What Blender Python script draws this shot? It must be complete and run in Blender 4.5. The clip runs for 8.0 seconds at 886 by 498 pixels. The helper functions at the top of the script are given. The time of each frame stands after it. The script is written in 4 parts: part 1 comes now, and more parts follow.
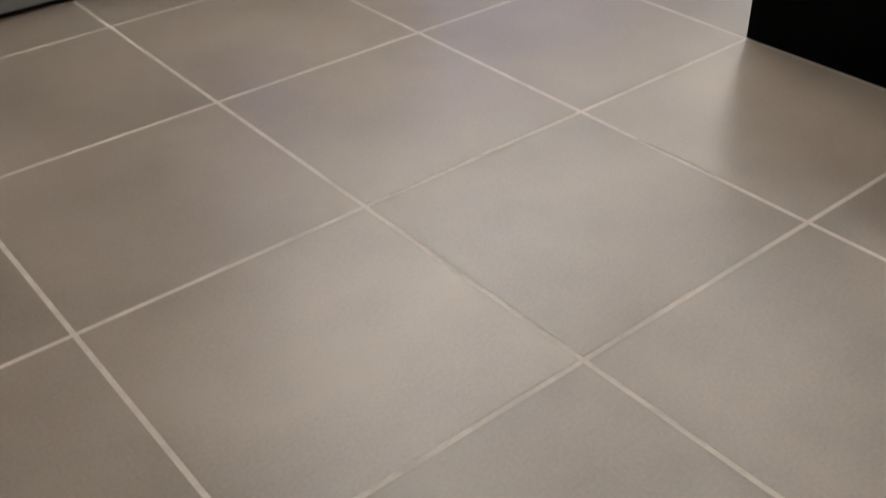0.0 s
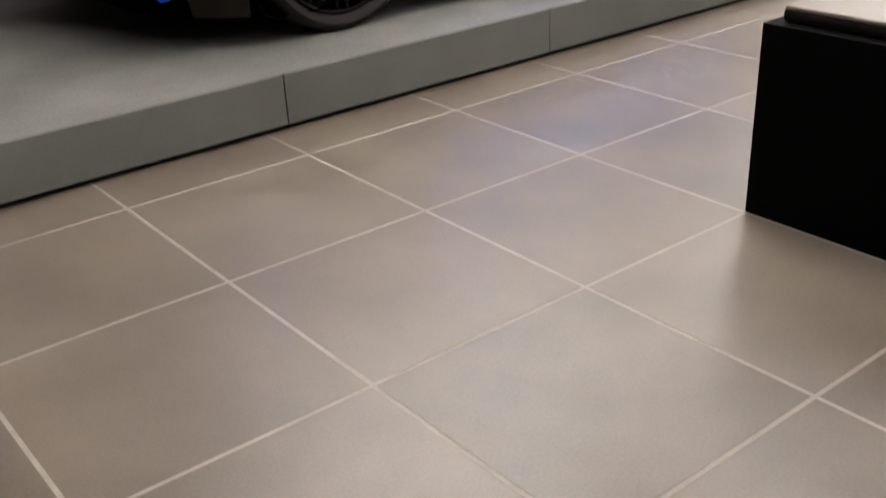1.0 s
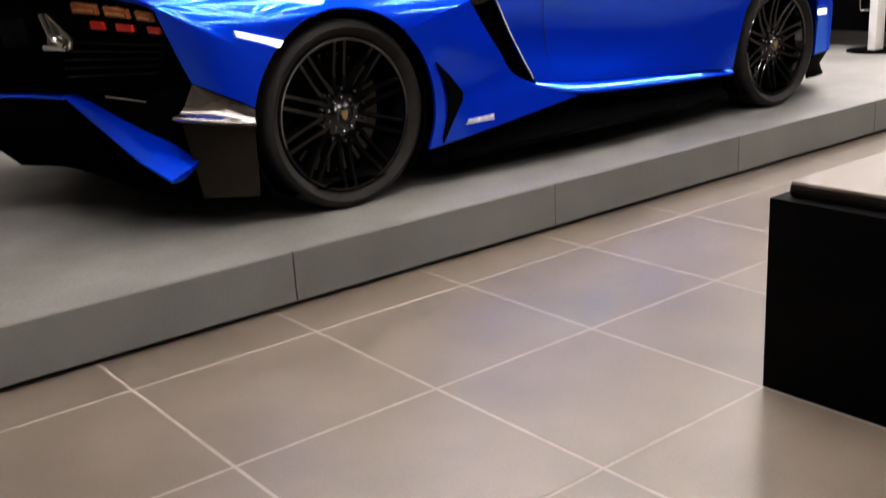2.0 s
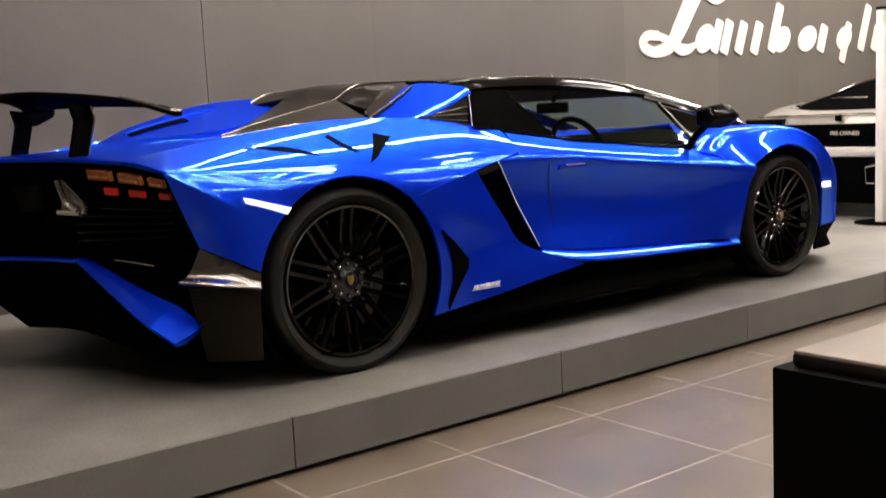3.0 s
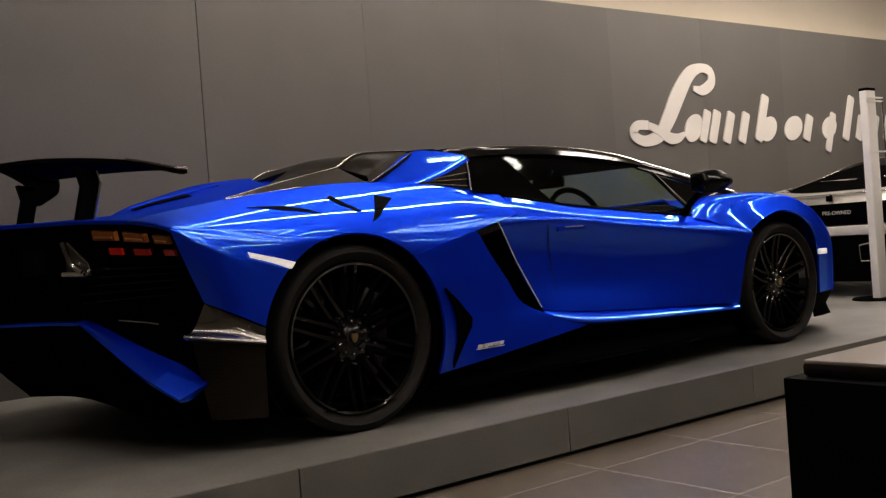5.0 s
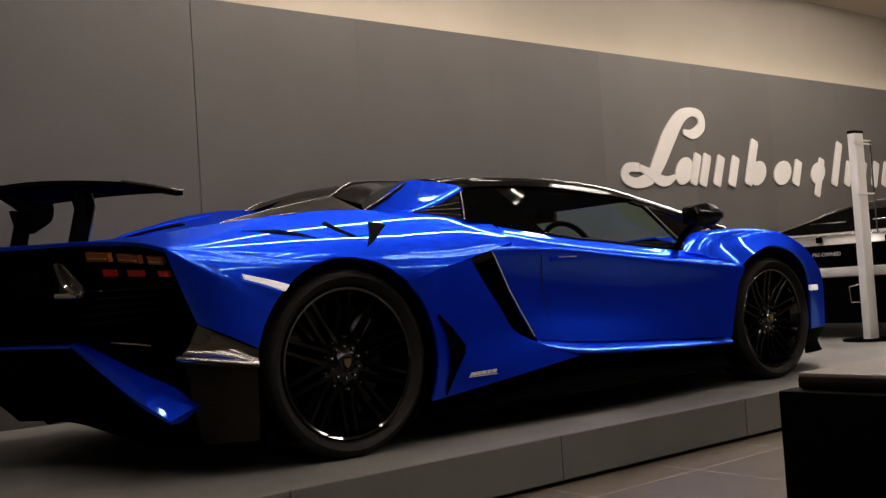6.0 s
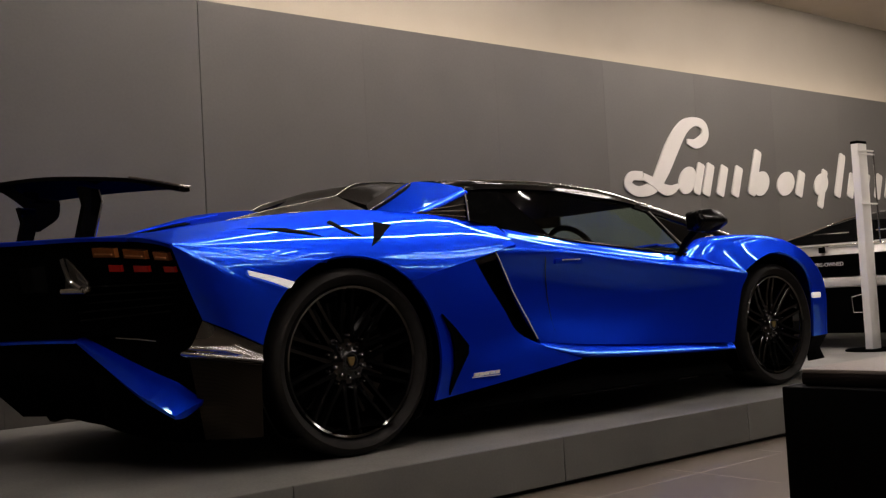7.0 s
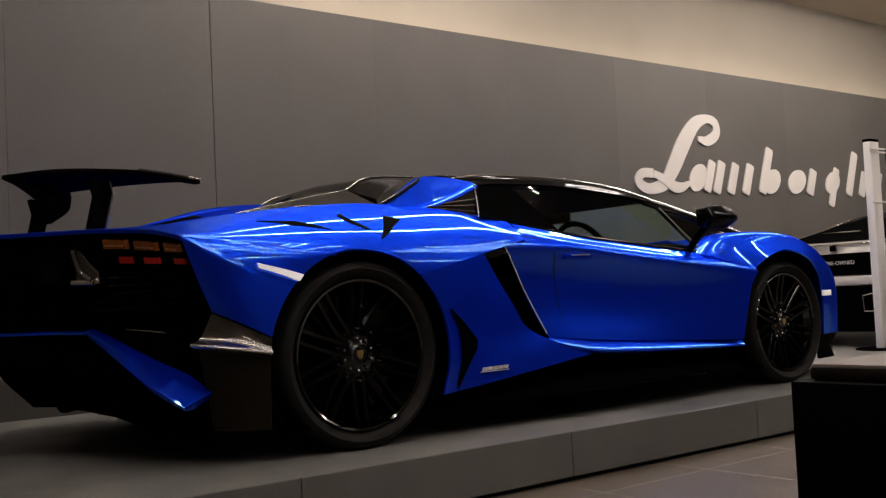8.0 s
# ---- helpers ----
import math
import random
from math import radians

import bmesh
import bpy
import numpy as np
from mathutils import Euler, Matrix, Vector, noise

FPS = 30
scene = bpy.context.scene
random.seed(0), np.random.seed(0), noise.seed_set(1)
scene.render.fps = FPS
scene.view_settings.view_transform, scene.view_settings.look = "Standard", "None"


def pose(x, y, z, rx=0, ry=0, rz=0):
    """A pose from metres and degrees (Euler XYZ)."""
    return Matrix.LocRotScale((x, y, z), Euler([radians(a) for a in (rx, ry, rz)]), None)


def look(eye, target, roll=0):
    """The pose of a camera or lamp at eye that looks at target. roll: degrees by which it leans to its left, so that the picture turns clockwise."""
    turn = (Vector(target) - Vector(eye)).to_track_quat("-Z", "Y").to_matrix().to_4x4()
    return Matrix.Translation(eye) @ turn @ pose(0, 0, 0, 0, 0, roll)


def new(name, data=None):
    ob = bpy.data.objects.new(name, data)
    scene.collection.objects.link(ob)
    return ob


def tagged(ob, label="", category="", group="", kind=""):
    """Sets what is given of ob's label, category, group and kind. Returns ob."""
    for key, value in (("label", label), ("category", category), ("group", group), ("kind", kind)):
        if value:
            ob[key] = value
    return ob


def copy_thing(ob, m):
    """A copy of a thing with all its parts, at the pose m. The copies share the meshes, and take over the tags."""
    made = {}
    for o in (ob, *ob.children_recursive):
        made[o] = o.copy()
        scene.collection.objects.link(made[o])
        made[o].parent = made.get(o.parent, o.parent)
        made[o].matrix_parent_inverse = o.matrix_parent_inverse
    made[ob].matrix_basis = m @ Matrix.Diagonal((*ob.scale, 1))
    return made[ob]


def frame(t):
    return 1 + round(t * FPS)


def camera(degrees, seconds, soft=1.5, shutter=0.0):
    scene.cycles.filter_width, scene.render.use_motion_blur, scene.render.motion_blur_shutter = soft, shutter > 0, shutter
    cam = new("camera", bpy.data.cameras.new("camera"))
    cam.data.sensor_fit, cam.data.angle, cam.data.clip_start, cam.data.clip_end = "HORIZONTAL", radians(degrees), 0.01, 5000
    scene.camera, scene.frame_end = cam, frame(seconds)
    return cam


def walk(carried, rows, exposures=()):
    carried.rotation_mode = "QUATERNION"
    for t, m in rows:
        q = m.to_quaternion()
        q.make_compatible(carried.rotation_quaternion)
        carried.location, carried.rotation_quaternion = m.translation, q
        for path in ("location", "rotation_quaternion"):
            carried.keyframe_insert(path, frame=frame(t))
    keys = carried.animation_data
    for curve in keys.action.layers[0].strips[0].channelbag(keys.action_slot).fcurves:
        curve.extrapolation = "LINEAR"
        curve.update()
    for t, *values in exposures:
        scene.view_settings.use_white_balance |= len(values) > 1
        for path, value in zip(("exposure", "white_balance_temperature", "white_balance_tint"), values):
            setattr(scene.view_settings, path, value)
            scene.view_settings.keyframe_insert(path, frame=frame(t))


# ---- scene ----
cam = camera(46.8, 8.0, soft=1.3, shutter=0.4)
PATH = [
    (0, (-2.068, -3.164, 1.093), (-1.062, -1.876, -0.061), -1.8),
    (0.5, (-2.062, -3.165, 1.109), (-1.004, -1.808, 0.091), -2.1),
    (1, (-2.063, -3.176, 1.131), (-0.966, -1.754, 0.251), -2.7),
    (1.5, (-2.07, -3.171, 1.144), (-0.93, -1.7, 0.41), -3.0),
    (2, (-2.051, -3.137, 1.145), (-0.875, -1.626, 0.568), -3.3),
    (3.5, (-2.003, -3.17, 1.12), (-0.791, -1.586, 0.974), -2.9),
    (4, (-2.024, -3.175, 1.05), (-0.806, -1.592, 0.964), -3.4),
    (5.5, (-2.079, -3.158, 0.847), (-0.834, -1.593, 0.859), -4.4),
    (6, (-2.088, -3.156, 0.805), (-0.834, -1.599, 0.877), -3.8),
    (6.5, (-2.096, -3.148, 0.772), (-0.84, -1.594, 0.866), -3.5),
    (7, (-2.106, -3.158, 0.76), (-0.855, -1.601, 0.855), -3.2),
    (7.5, (-2.103, -3.163, 0.751), (-0.86, -1.598, 0.845), -3.0),
    (8, (-2.105, -3.16, 0.747), (-0.869, -1.59, 0.838), -2.8),
]
walk(cam, [(t, look(eye, to, roll)) for t, eye, to, roll in PATH],
     exposures=[(0.0, 0.76, 6300, 9), (1.0, 0.97, 6300, 11), (2.0, 1.10, 6400, 14.5), (3.5, 0.12, 7150, 15), (4.0, -0.62, 7100, 16.5), (5.5, -0.25, 7100, 15.5), (6.0, -0.44, 7000, 16.5), (6.5, -0.46, 6900, 17), (8.0, -0.46, 6850, 17)])

# ---- world and light ----
world = bpy.data.worlds.new("World")
scene.world = world
world.use_nodes = True
bg = world.node_tree.nodes["Background"]
bg.inputs[0].default_value = (1.0, 0.88, 0.74, 1)
bg.inputs[1].default_value = 0.02

CEIL = 3.63      # ceiling height
PLAT = 0.19      # platform height
EDGE = -0.285    # platform's front edge
WALL = 2.6       # face of the dark cladding
CLAD = 2.68      # top of the cladding


def nodes(name):
    m = bpy.data.materials.new(name)
    m.use_nodes = True
    t = m.node_tree
    return m, t, t.nodes["Principled BSDF"]


def lin(c):
    return (*c, 1)


def surface(name, a, b, scale=6.0, rough=0.5, metal=0.0, bump=0.0, fine=120.0, rvar=0.1, coat=0.0, jitter=0.0, spec=0.5):
    """A mottled surface: colours a to b by noise at two scales, with fine relief."""
    m, t, p = nodes(name)
    n, l = t.nodes, t.links
    co = n.new("ShaderNodeTexCoord")
    n1 = n.new("ShaderNodeTexNoise")
    n1.inputs["Scale"].default_value, n1.inputs["Detail"].default_value = scale, 6
    n2 = n.new("ShaderNodeTexNoise")
    n2.inputs["Scale"].default_value, n2.inputs["Detail"].default_value = fine, 3
    geo = n.new("ShaderNodeNewGeometry")
    l.new(geo.outputs["Position"], n1.inputs["Vector"])
    l.new(geo.outputs["Position"], n2.inputs["Vector"])
    mix = n.new("ShaderNodeMix")
    mix.data_type = "FLOAT"
    mix.inputs[0].default_value = 0.35
    l.new(n1.outputs["Fac"], mix.inputs[2])
    l.new(n2.outputs["Fac"], mix.inputs[3])
    ramp = n.new("ShaderNodeValToRGB")
    ramp.color_ramp.elements[0].color, ramp.color_ramp.elements[1].color = lin(a), lin(b)
    ramp.color_ramp.elements[0].position, ramp.color_ramp.elements[1].position = 0.32, 0.68
    fac = mix.outputs[0]
    if jitter:
        info = n.new("ShaderNodeObjectInfo")
        jm = n.new("ShaderNodeMath")
        jm.operation = "MULTIPLY_ADD"
        jm.inputs[1].default_value, jm.inputs[2].default_value = jitter, -jitter / 2
        l.new(info.outputs["Random"], jm.inputs[0])
        add = n.new("ShaderNodeMath")
        l.new(fac, add.inputs[0])
        l.new(jm.outputs[0], add.inputs[1])
        fac = add.outputs[0]
    l.new(fac, ramp.inputs[0])
    l.new(ramp.outputs[0], p.inputs["Base Color"])
    rr = n.new("ShaderNodeMath")
    rr.operation = "MULTIPLY_ADD"
    rr.inputs[1].default_value, rr.inputs[2].default_value = rvar, rough - rvar / 2
    l.new(n1.outputs["Fac"], rr.inputs[0])
    l.new(rr.outputs[0], p.inputs["Roughness"])
    p.inputs["Metallic"].default_value = metal
    p.inputs["Coat Weight"].default_value = coat
    p.inputs["Specular IOR Level"].default_value = spec
    if bump:
        bn = n.new("ShaderNodeBump")
        bn.inputs["Strength"].default_value, bn.inputs["Distance"].default_value = bump, 0.002
        l.new(n2.outputs["Fac"], bn.inputs["Height"])
        l.new(bn.outputs[0], p.inputs["Normal"])
    return m


def glow(name, colour, strength):
    m, t, p = nodes(name)
    p.inputs["Base Color"].default_value = lin(colour)
    p.inputs["Emission Color"].default_value = lin(colour)
    p.inputs["Emission Strength"].default_value = strength
    return m


def lacquer(m, amount, colour, rough=0.012, rise=0.15):
    """Clear lacquer over a material: a mirror gloss that grows a little at flat angles."""
    t = m.node_tree
    n, l = t.nodes, t.links
    gl = n.new("ShaderNodeBsdfGlossy")
    gl.inputs["Color"].default_value = lin(colour)
    gl.inputs["Roughness"].default_value = rough
    lw = n.new("ShaderNodeLayerWeight")
    lw.inputs[0].default_value = 0.5
    pw = n.new("ShaderNodeMath")
    pw.operation = "POWER"
    pw.inputs[1].default_value = 4.0
    l.new(lw.outputs["Facing"], pw.inputs[0])
    fr = n.new("ShaderNodeMath")
    fr.operation = "MULTIPLY_ADD"
    fr.inputs[1].default_value, fr.inputs[2].default_value = rise, amount
    l.new(pw.outputs[0], fr.inputs[0])
    mx = n.new("ShaderNodeMixShader")
    l.new(fr.outputs[0], mx.inputs[0])
    l.new(n["Material Output"].inputs[0].links[0].from_socket, mx.inputs[1])
    l.new(gl.outputs[0], mx.inputs[2])
    l.new(mx.outputs[0], n["Material Output"].inputs[0])
    return m


def paint(name, colour, metal, rough, flake=0.04, coat=0.04, gloss=(1, 1, 1), spec=0.0, flop=None):
    """Car paint: a pigment and metal flakes, which may differ in hue, under clear lacquer."""
    m, t, p = nodes(name)
    n, l = t.nodes, t.links
    geo = n.new("ShaderNodeNewGeometry")
    vo = n.new("ShaderNodeTexVoronoi")
    vo.inputs["Scale"].default_value = 900
    l.new(geo.outputs["Position"], vo.inputs["Vector"])
    big = n.new("ShaderNodeTexNoise")
    big.inputs["Scale"].default_value = 3.0
    l.new(geo.outputs["Position"], big.inputs["Vector"])
    mix = n.new("ShaderNodeMix")
    mix.data_type = "RGBA"
    mix.inputs[6].default_value = lin(tuple(c * 0.86 for c in colour))
    mix.inputs[7].default_value = lin(colour)
    l.new(vo.outputs["Distance"], mix.inputs[0])
    l.new(mix.outputs[2], p.inputs["Base Color"])
    rr = n.new("ShaderNodeMath")
    rr.operation = "MULTIPLY_ADD"
    rr.inputs[1].default_value, rr.inputs[2].default_value = flake, rough
    l.new(big.outputs["Fac"], rr.inputs[0])
    l.new(rr.outputs[0], p.inputs["Roughness"])
    p.inputs["Specular IOR Level"].default_value = spec
    flakes = n.new("ShaderNodeBsdfGlossy")
    if flop:
        flakes.inputs["Color"].default_value = lin(flop)
    else:
        l.new(mix.outputs[2], flakes.inputs["Color"])
    l.new(rr.outputs[0], flakes.inputs["Roughness"])
    both = n.new("ShaderNodeMixShader")
    both.inputs[0].default_value = metal
    l.new(p.outputs[0], both.inputs[1])
    l.new(flakes.outputs[0], both.inputs[2])
    l.new(both.outputs[0], n["Material Output"].inputs[0])
    lacquer(m, coat, gloss)
    return m


def carbon(name, a, b, rough):
    """Woven carbon fibre under lacquer."""
    m, t, p = nodes(name)
    n, l = t.nodes, t.links
    geo = n.new("ShaderNodeNewGeometry")
    ch = n.new("ShaderNodeTexChecker")
    ch.inputs["Scale"].default_value = 250
    ch.inputs["Color1"].default_value, ch.inputs["Color2"].default_value = lin(a), lin(b)
    l.new(geo.outputs["Position"], ch.inputs["Vector"])
    l.new(ch.outputs["Color"], p.inputs["Base Color"])
    p.inputs["Roughness"].default_value = rough
    p.inputs["Specular IOR Level"].default_value = 0.02
    p.inputs["Coat Weight"].default_value = 0.02
    p.inputs["Coat Roughness"].default_value = 0.06
    return m


def glass(name, colour, gloss=0.02):
    """Thin tinted glass: clear through, with a mirror gloss that grows at flat angles."""
    m, t, p = nodes(name)
    n, l = t.nodes, t.links
    tr = n.new("ShaderNodeBsdfTransparent")
    tr.inputs[0].default_value = lin(colour)
    gl = n.new("ShaderNodeBsdfGlossy")
    gl.inputs["Roughness"].default_value = gloss
    lw = n.new("ShaderNodeLayerWeight")
    lw.inputs[0].default_value = 0.35
    pw = n.new("ShaderNodeMath")
    pw.operation = "POWER"
    pw.inputs[1].default_value = 3.0
    l.new(lw.outputs["Facing"], pw.inputs[0])
    fr = n.new("ShaderNodeMath")
    fr.operation = "MULTIPLY_ADD"
    fr.inputs[1].default_value, fr.inputs[2].default_value = 0.16, 0.012
    l.new(pw.outputs[0], fr.inputs[0])
    mx = n.new("ShaderNodeMixShader")
    l.new(fr.outputs[0], mx.inputs[0])
    l.new(tr.outputs[0], mx.inputs[1])
    l.new(gl.outputs[0], mx.inputs[2])
    l.new(mx.outputs[0], n["Material Output"].inputs[0])
    return m


M_TILE = surface("floor tile", (0.110, 0.088, 0.069), (0.175, 0.142, 0.112), 3.2, 0.36, bump=0.08, fine=150, jitter=0.14)
M_GROUT = surface("grout", (0.28, 0.247, 0.213), (0.38, 0.342, 0.295), 20, 0.8, bump=0.2)
M_PLATTOP = surface("platform concrete", (0.136, 0.133, 0.123), (0.29, 0.283, 0.262), 2.6, 0.5, bump=0.2, fine=90)
M_FASCIA = surface("platform fascia", (0.138, 0.138, 0.130), (0.187, 0.187, 0.175), 3.0, 0.55, bump=0.1, jitter=0.2)
M_JOINT = surface("black gap", (0.006, 0.006, 0.006), (0.012, 0.012, 0.012), 8, 0.9)
M_CLAD = surface("dark wall cladding", (0.077, 0.0705, 0.0625), (0.096, 0.0880, 0.0785), 1.6, 0.6, bump=0.15, fine=60, jitter=0.25)
M_CREAM = surface("cream plaster", (0.31, 0.275, 0.225), (0.345, 0.31, 0.255), 1.5, 0.9, bump=0.1)
M_CEIL = surface("ceiling plaster", (0.42, 0.36, 0.285), (0.47, 0.405, 0.325), 1.2, 0.95, bump=0.1)
M_ROOM = surface("room wall", (0.07, 0.065, 0.06), (0.09, 0.083, 0.077), 1.0, 0.85)
M_SIGN = surface("sign letters", (0.63, 0.60, 0.55), (0.69, 0.655, 0.605), 4, 0.5)
M_BOX = surface("black lacquered wood", (0.0008, 0.0008, 0.0008), (0.002, 0.0018, 0.0018), 6, 0.6, bump=0.05, spec=0.03)
# The cushion's leather again, lightened for the light on its top.
M_LEATHER_LIT = surface("lit cushion leather", (0.17, 0.142, 0.12), (0.23, 0.195, 0.165), 7, 0.4, bump=0.35, fine=320)
M_LEATHER = surface("dark leather", (0.008, 0.006, 0.005), (0.014, 0.011, 0.009), 9, 0.5, bump=0.35, fine=320, spec=0.12)
M_POST = surface("white post", (0.88, 0.855, 0.79), (0.93, 0.905, 0.85), 5, 0.45)
M_BLACK = surface("black plastic", (0.0008, 0.0008, 0.0008), (0.002, 0.002, 0.002), 12, 0.65, bump=0.1, spec=0.006)
M_CHROME = surface("bright metal", (0.7, 0.69, 0.66), (0.8, 0.78, 0.75), 30, 0.14, metal=1.0, rvar=0.05)
M_BLUE = paint("blue metallic paint", (0.0, 0.010, 0.80), 0.72, 0.36, coat=0.105, gloss=(0.34, 0.84, 1.0), flop=(0.0, 0.066, 1.0))
M_SILVER = paint("silver metallic paint", (0.62, 0.61, 0.58), 0.85, 0.32)
M_BROWN = carbon("brown carbon fibre", (0.017, 0.0132, 0.010), (0.026, 0.021, 0.016), 0.35)
M_CARBON = carbon("carbon fibre", (0.010, 0.008, 0.007), (0.018, 0.015, 0.012), 0.28)
M_LACQUER = lacquer(surface("lacquered carbon", (0.046, 0.039, 0.031), (0.052, 0.044, 0.035), 60, 0.3, spec=0.05), 0.20, (1, 0.97, 0.93), 0.02, 0.25)
# Light metal, partly for thin tubes in place of highlights on edges.
M_EDGE = surface("edge and glint metal", (0.30, 0.28, 0.26), (0.40, 0.38, 0.35), 40, 0.25, metal=1.0)
M_GLOSS = surface("gloss black", (0.002, 0.002, 0.002), (0.003, 0.003, 0.003), 10, 0.08, rvar=0.03, coat=0.0, spec=0.09)
M_HOUSING = lacquer(surface("black mirror housing", (0.002, 0.002, 0.002), (0.003, 0.003, 0.003), 10, 0.3, spec=0.01), 0.012, (1, 1, 1), 0.03, 0.03)
M_WING = lacquer(surface("black wing lacquer", (0.002, 0.002, 0.002), (0.003, 0.003, 0.003), 10, 0.3, spec=0.0), 0.010, (1, 1, 1), 0.05, 0.0)
M_SATIN = surface("satin black", (0.0015, 0.0015, 0.0015), (0.003, 0.003, 0.003), 10, 0.30, rvar=0.06, spec=0.0)
M_RIM = lacquer(surface("gloss black alloy", (0.002, 0.002, 0.002), (0.004, 0.004, 0.004), 20, 0.12, rvar=0.04, spec=0.0), 0.04, (1, 1, 1), 0.05, 0.02)
M_LIP = lacquer(surface("gloss black rim lip", (0.002, 0.002, 0.002), (0.004, 0.004, 0.004), 20, 0.12, rvar=0.04, spec=0.0), 0.11, (1, 1, 1), 0.05, 0.1)
M_STUD = lacquer(surface("dark polished bolt", (0.02, 0.02, 0.02), (0.04, 0.04, 0.04), 20, 0.3, spec=0.0), 0.25, (1, 1, 1), 0.05, 0.1)
M_TYRE = surface("tyre rubber", (0.009, 0.008, 0.0073), (0.017, 0.0152, 0.014), 30, 0.72, bump=0.3, fine=400, spec=0.2)
M_GLASS = glass("tinted glass", (0.86, 0.93, 0.89))
M_AMBER = surface("smoked lamp lens", (0.20, 0.062, 0.016), (0.27, 0.095, 0.026), 40, 0.15, rvar=0.05, coat=0.6)
M_AMBERBAR = surface("amber lamp bar", (0.42, 0.16, 0.05), (0.52, 0.22, 0.08), 40, 0.2, rvar=0.05, coat=0.4)
M_RED = surface("red lamp lens", (0.46, 0.012, 0.006), (0.58, 0.018, 0.01), 40, 0.2, rvar=0.05, coat=0.6)
M_WHITELENS = glow("lit white marker lamp", (0.95, 0.95, 0.90), 0.55)
M_GOLD = surface("gold badge", (0.62, 0.45, 0.18), (0.75, 0.57, 0.25), 60, 0.3, metal=0.9)
M_BADGE = surface("silver script badge", (0.50, 0.52, 0.58), (0.65, 0.66, 0.70), 60, 0.3, metal=0.6)
# Also colours the line drawn for the lit door edge.
M_SCRIPT_GLINT = surface("white script", (0.72, 0.73, 0.76), (0.82, 0.83, 0.85), 60, 0.4)
M_LAMP = glow("ceiling lamp tube", (1.0, 0.95, 0.89), 60.0)
M_COVE = glow("cove lamp tube", (1.0, 0.87, 0.70), 6.0)

# ---- mesh helpers ----
def part(name, bm, material, parent=None, label="", smooth=40.0, kind=""):
    """One mesh object from a bmesh, under a thing or a part."""
    me = bpy.data.meshes.new(name)
    bm.normal_update()
    bm.to_mesh(me)
    bm.free()
    me.materials.append(material)
    if smooth:
        me.shade_smooth()
        me.set_sharp_from_angle(angle=radians(smooth))
    ob = new(name, me)
    ob.parent = parent
    return tagged(ob, label, kind=kind)


def thing(name, label, category, group="", kind="", at=(0, 0, 0)):
    ob = new(name)
    ob.location = at
    ob.empty_display_size = 0.1
    return tagged(ob, label, category, group, kind)


def box(bm, x0, x1, y0, y1, z0, z1, bevel=0.0, m=None):
    r = bmesh.ops.create_cube(bm, size=1.0)
    vs = r["verts"]
    for v in vs:
        v.co = Vector((x0 + (v.co.x + .5) * (x1 - x0), y0 + (v.co.y + .5) * (y1 - y0), z0 + (v.co.z + .5) * (z1 - z0)))
    if bevel:
        es = list({e for v in vs for e in v.link_edges})
        r = bmesh.ops.bevel(bm, geom=es, offset=bevel, segments=2, affect="EDGES", profile=0.5)
        vs = list({v for f in r["faces"] for v in f.verts} | {v for v in vs if v.is_valid})
    if m is not None:
        bmesh.ops.transform(bm, matrix=m, verts=[v for v in vs if v.is_valid])
    return bm


def boxed(*a, **k):
    return box(bmesh.new(), *a, **k)


def lathe(bm, profile, steps=48, m=None, closed=True):
    """Turns a profile of (radius, y) about the y axis."""
    rings = []
    for i in range(steps):
        a = 2 * math.pi * i / steps
        rings.append([bm.verts.new((r * math.cos(a), y, r * math.sin(a))) for r, y in profile])
    n = len(profile)
    for i in range(steps):
        p, q = rings[i], rings[(i + 1) % steps]
        for j in range(n if closed else n - 1):
            bm.faces.new((p[j], q[j], q[(j + 1) % n], p[(j + 1) % n]))
    bmesh.ops.recalc_face_normals(bm, faces=bm.faces)
    if m is not None:
        bmesh.ops.transform(bm, matrix=m, verts=bm.verts)
    return bm


def spline(pts, n):
    """n points along a smooth curve through pts, evenly in the curve's parameter."""
    p = [Vector(q) for q in pts]
    if len(p) == 2:
        return [p[0].lerp(p[1], i / (n - 1)) for i in range(n)]
    e = [p[0] * 2 - p[1]] + p + [p[-1] * 2 - p[-2]]
    out = []
    for i in range(n):
        u = i / (n - 1) * (len(p) - 1)
        k = min(int(u), len(p) - 2)
        f = u - k
        a, b, c, d = e[k:k + 4]
        out.append(0.5 * ((2 * b) + (c - a) * f + (2 * a - 5 * b + 4 * c - d) * f * f + (3 * b - a - 3 * c + d) * f ** 3))
    return out


def grid(rows):
    bm = bmesh.new()
    vs = [[bm.verts.new(c) for c in r] for r in rows]
    for a, b in zip(vs, vs[1:]):
        for i in range(len(a) - 1):
            bm.faces.new((a[i], a[i + 1], b[i + 1], b[i]))
    bmesh.ops.remove_doubles(bm, verts=bm.verts, dist=1e-5)
    return bm


def cornered(pts, k, step):
    """A rail with a corner at its point k, with step points to each piece."""
    return spline(pts[:k + 1], k * step + 1) + spline(pts[k:], (len(pts) - 1 - k) * step + 1)[1:]


def loft(rails, n=24, m=6, curved=True):
    """A sheet through the rails; curved across them, or flat from rail to rail."""
    rs = [r if len(r) == n else spline(r, n) for r in rails]
    cols = []
    for i in range(n):
        across = [r[i] for r in rs]
        if curved and len(rs) > 2:
            cols.append(spline(across, m * (len(rs) - 1) + 1))
        else:
            c = []
            for a, b in zip(across, across[1:]):
                c += [a.lerp(b, k / m) for k in range(m)]
            cols.append(c + [across[-1]])
    return grid(cols)


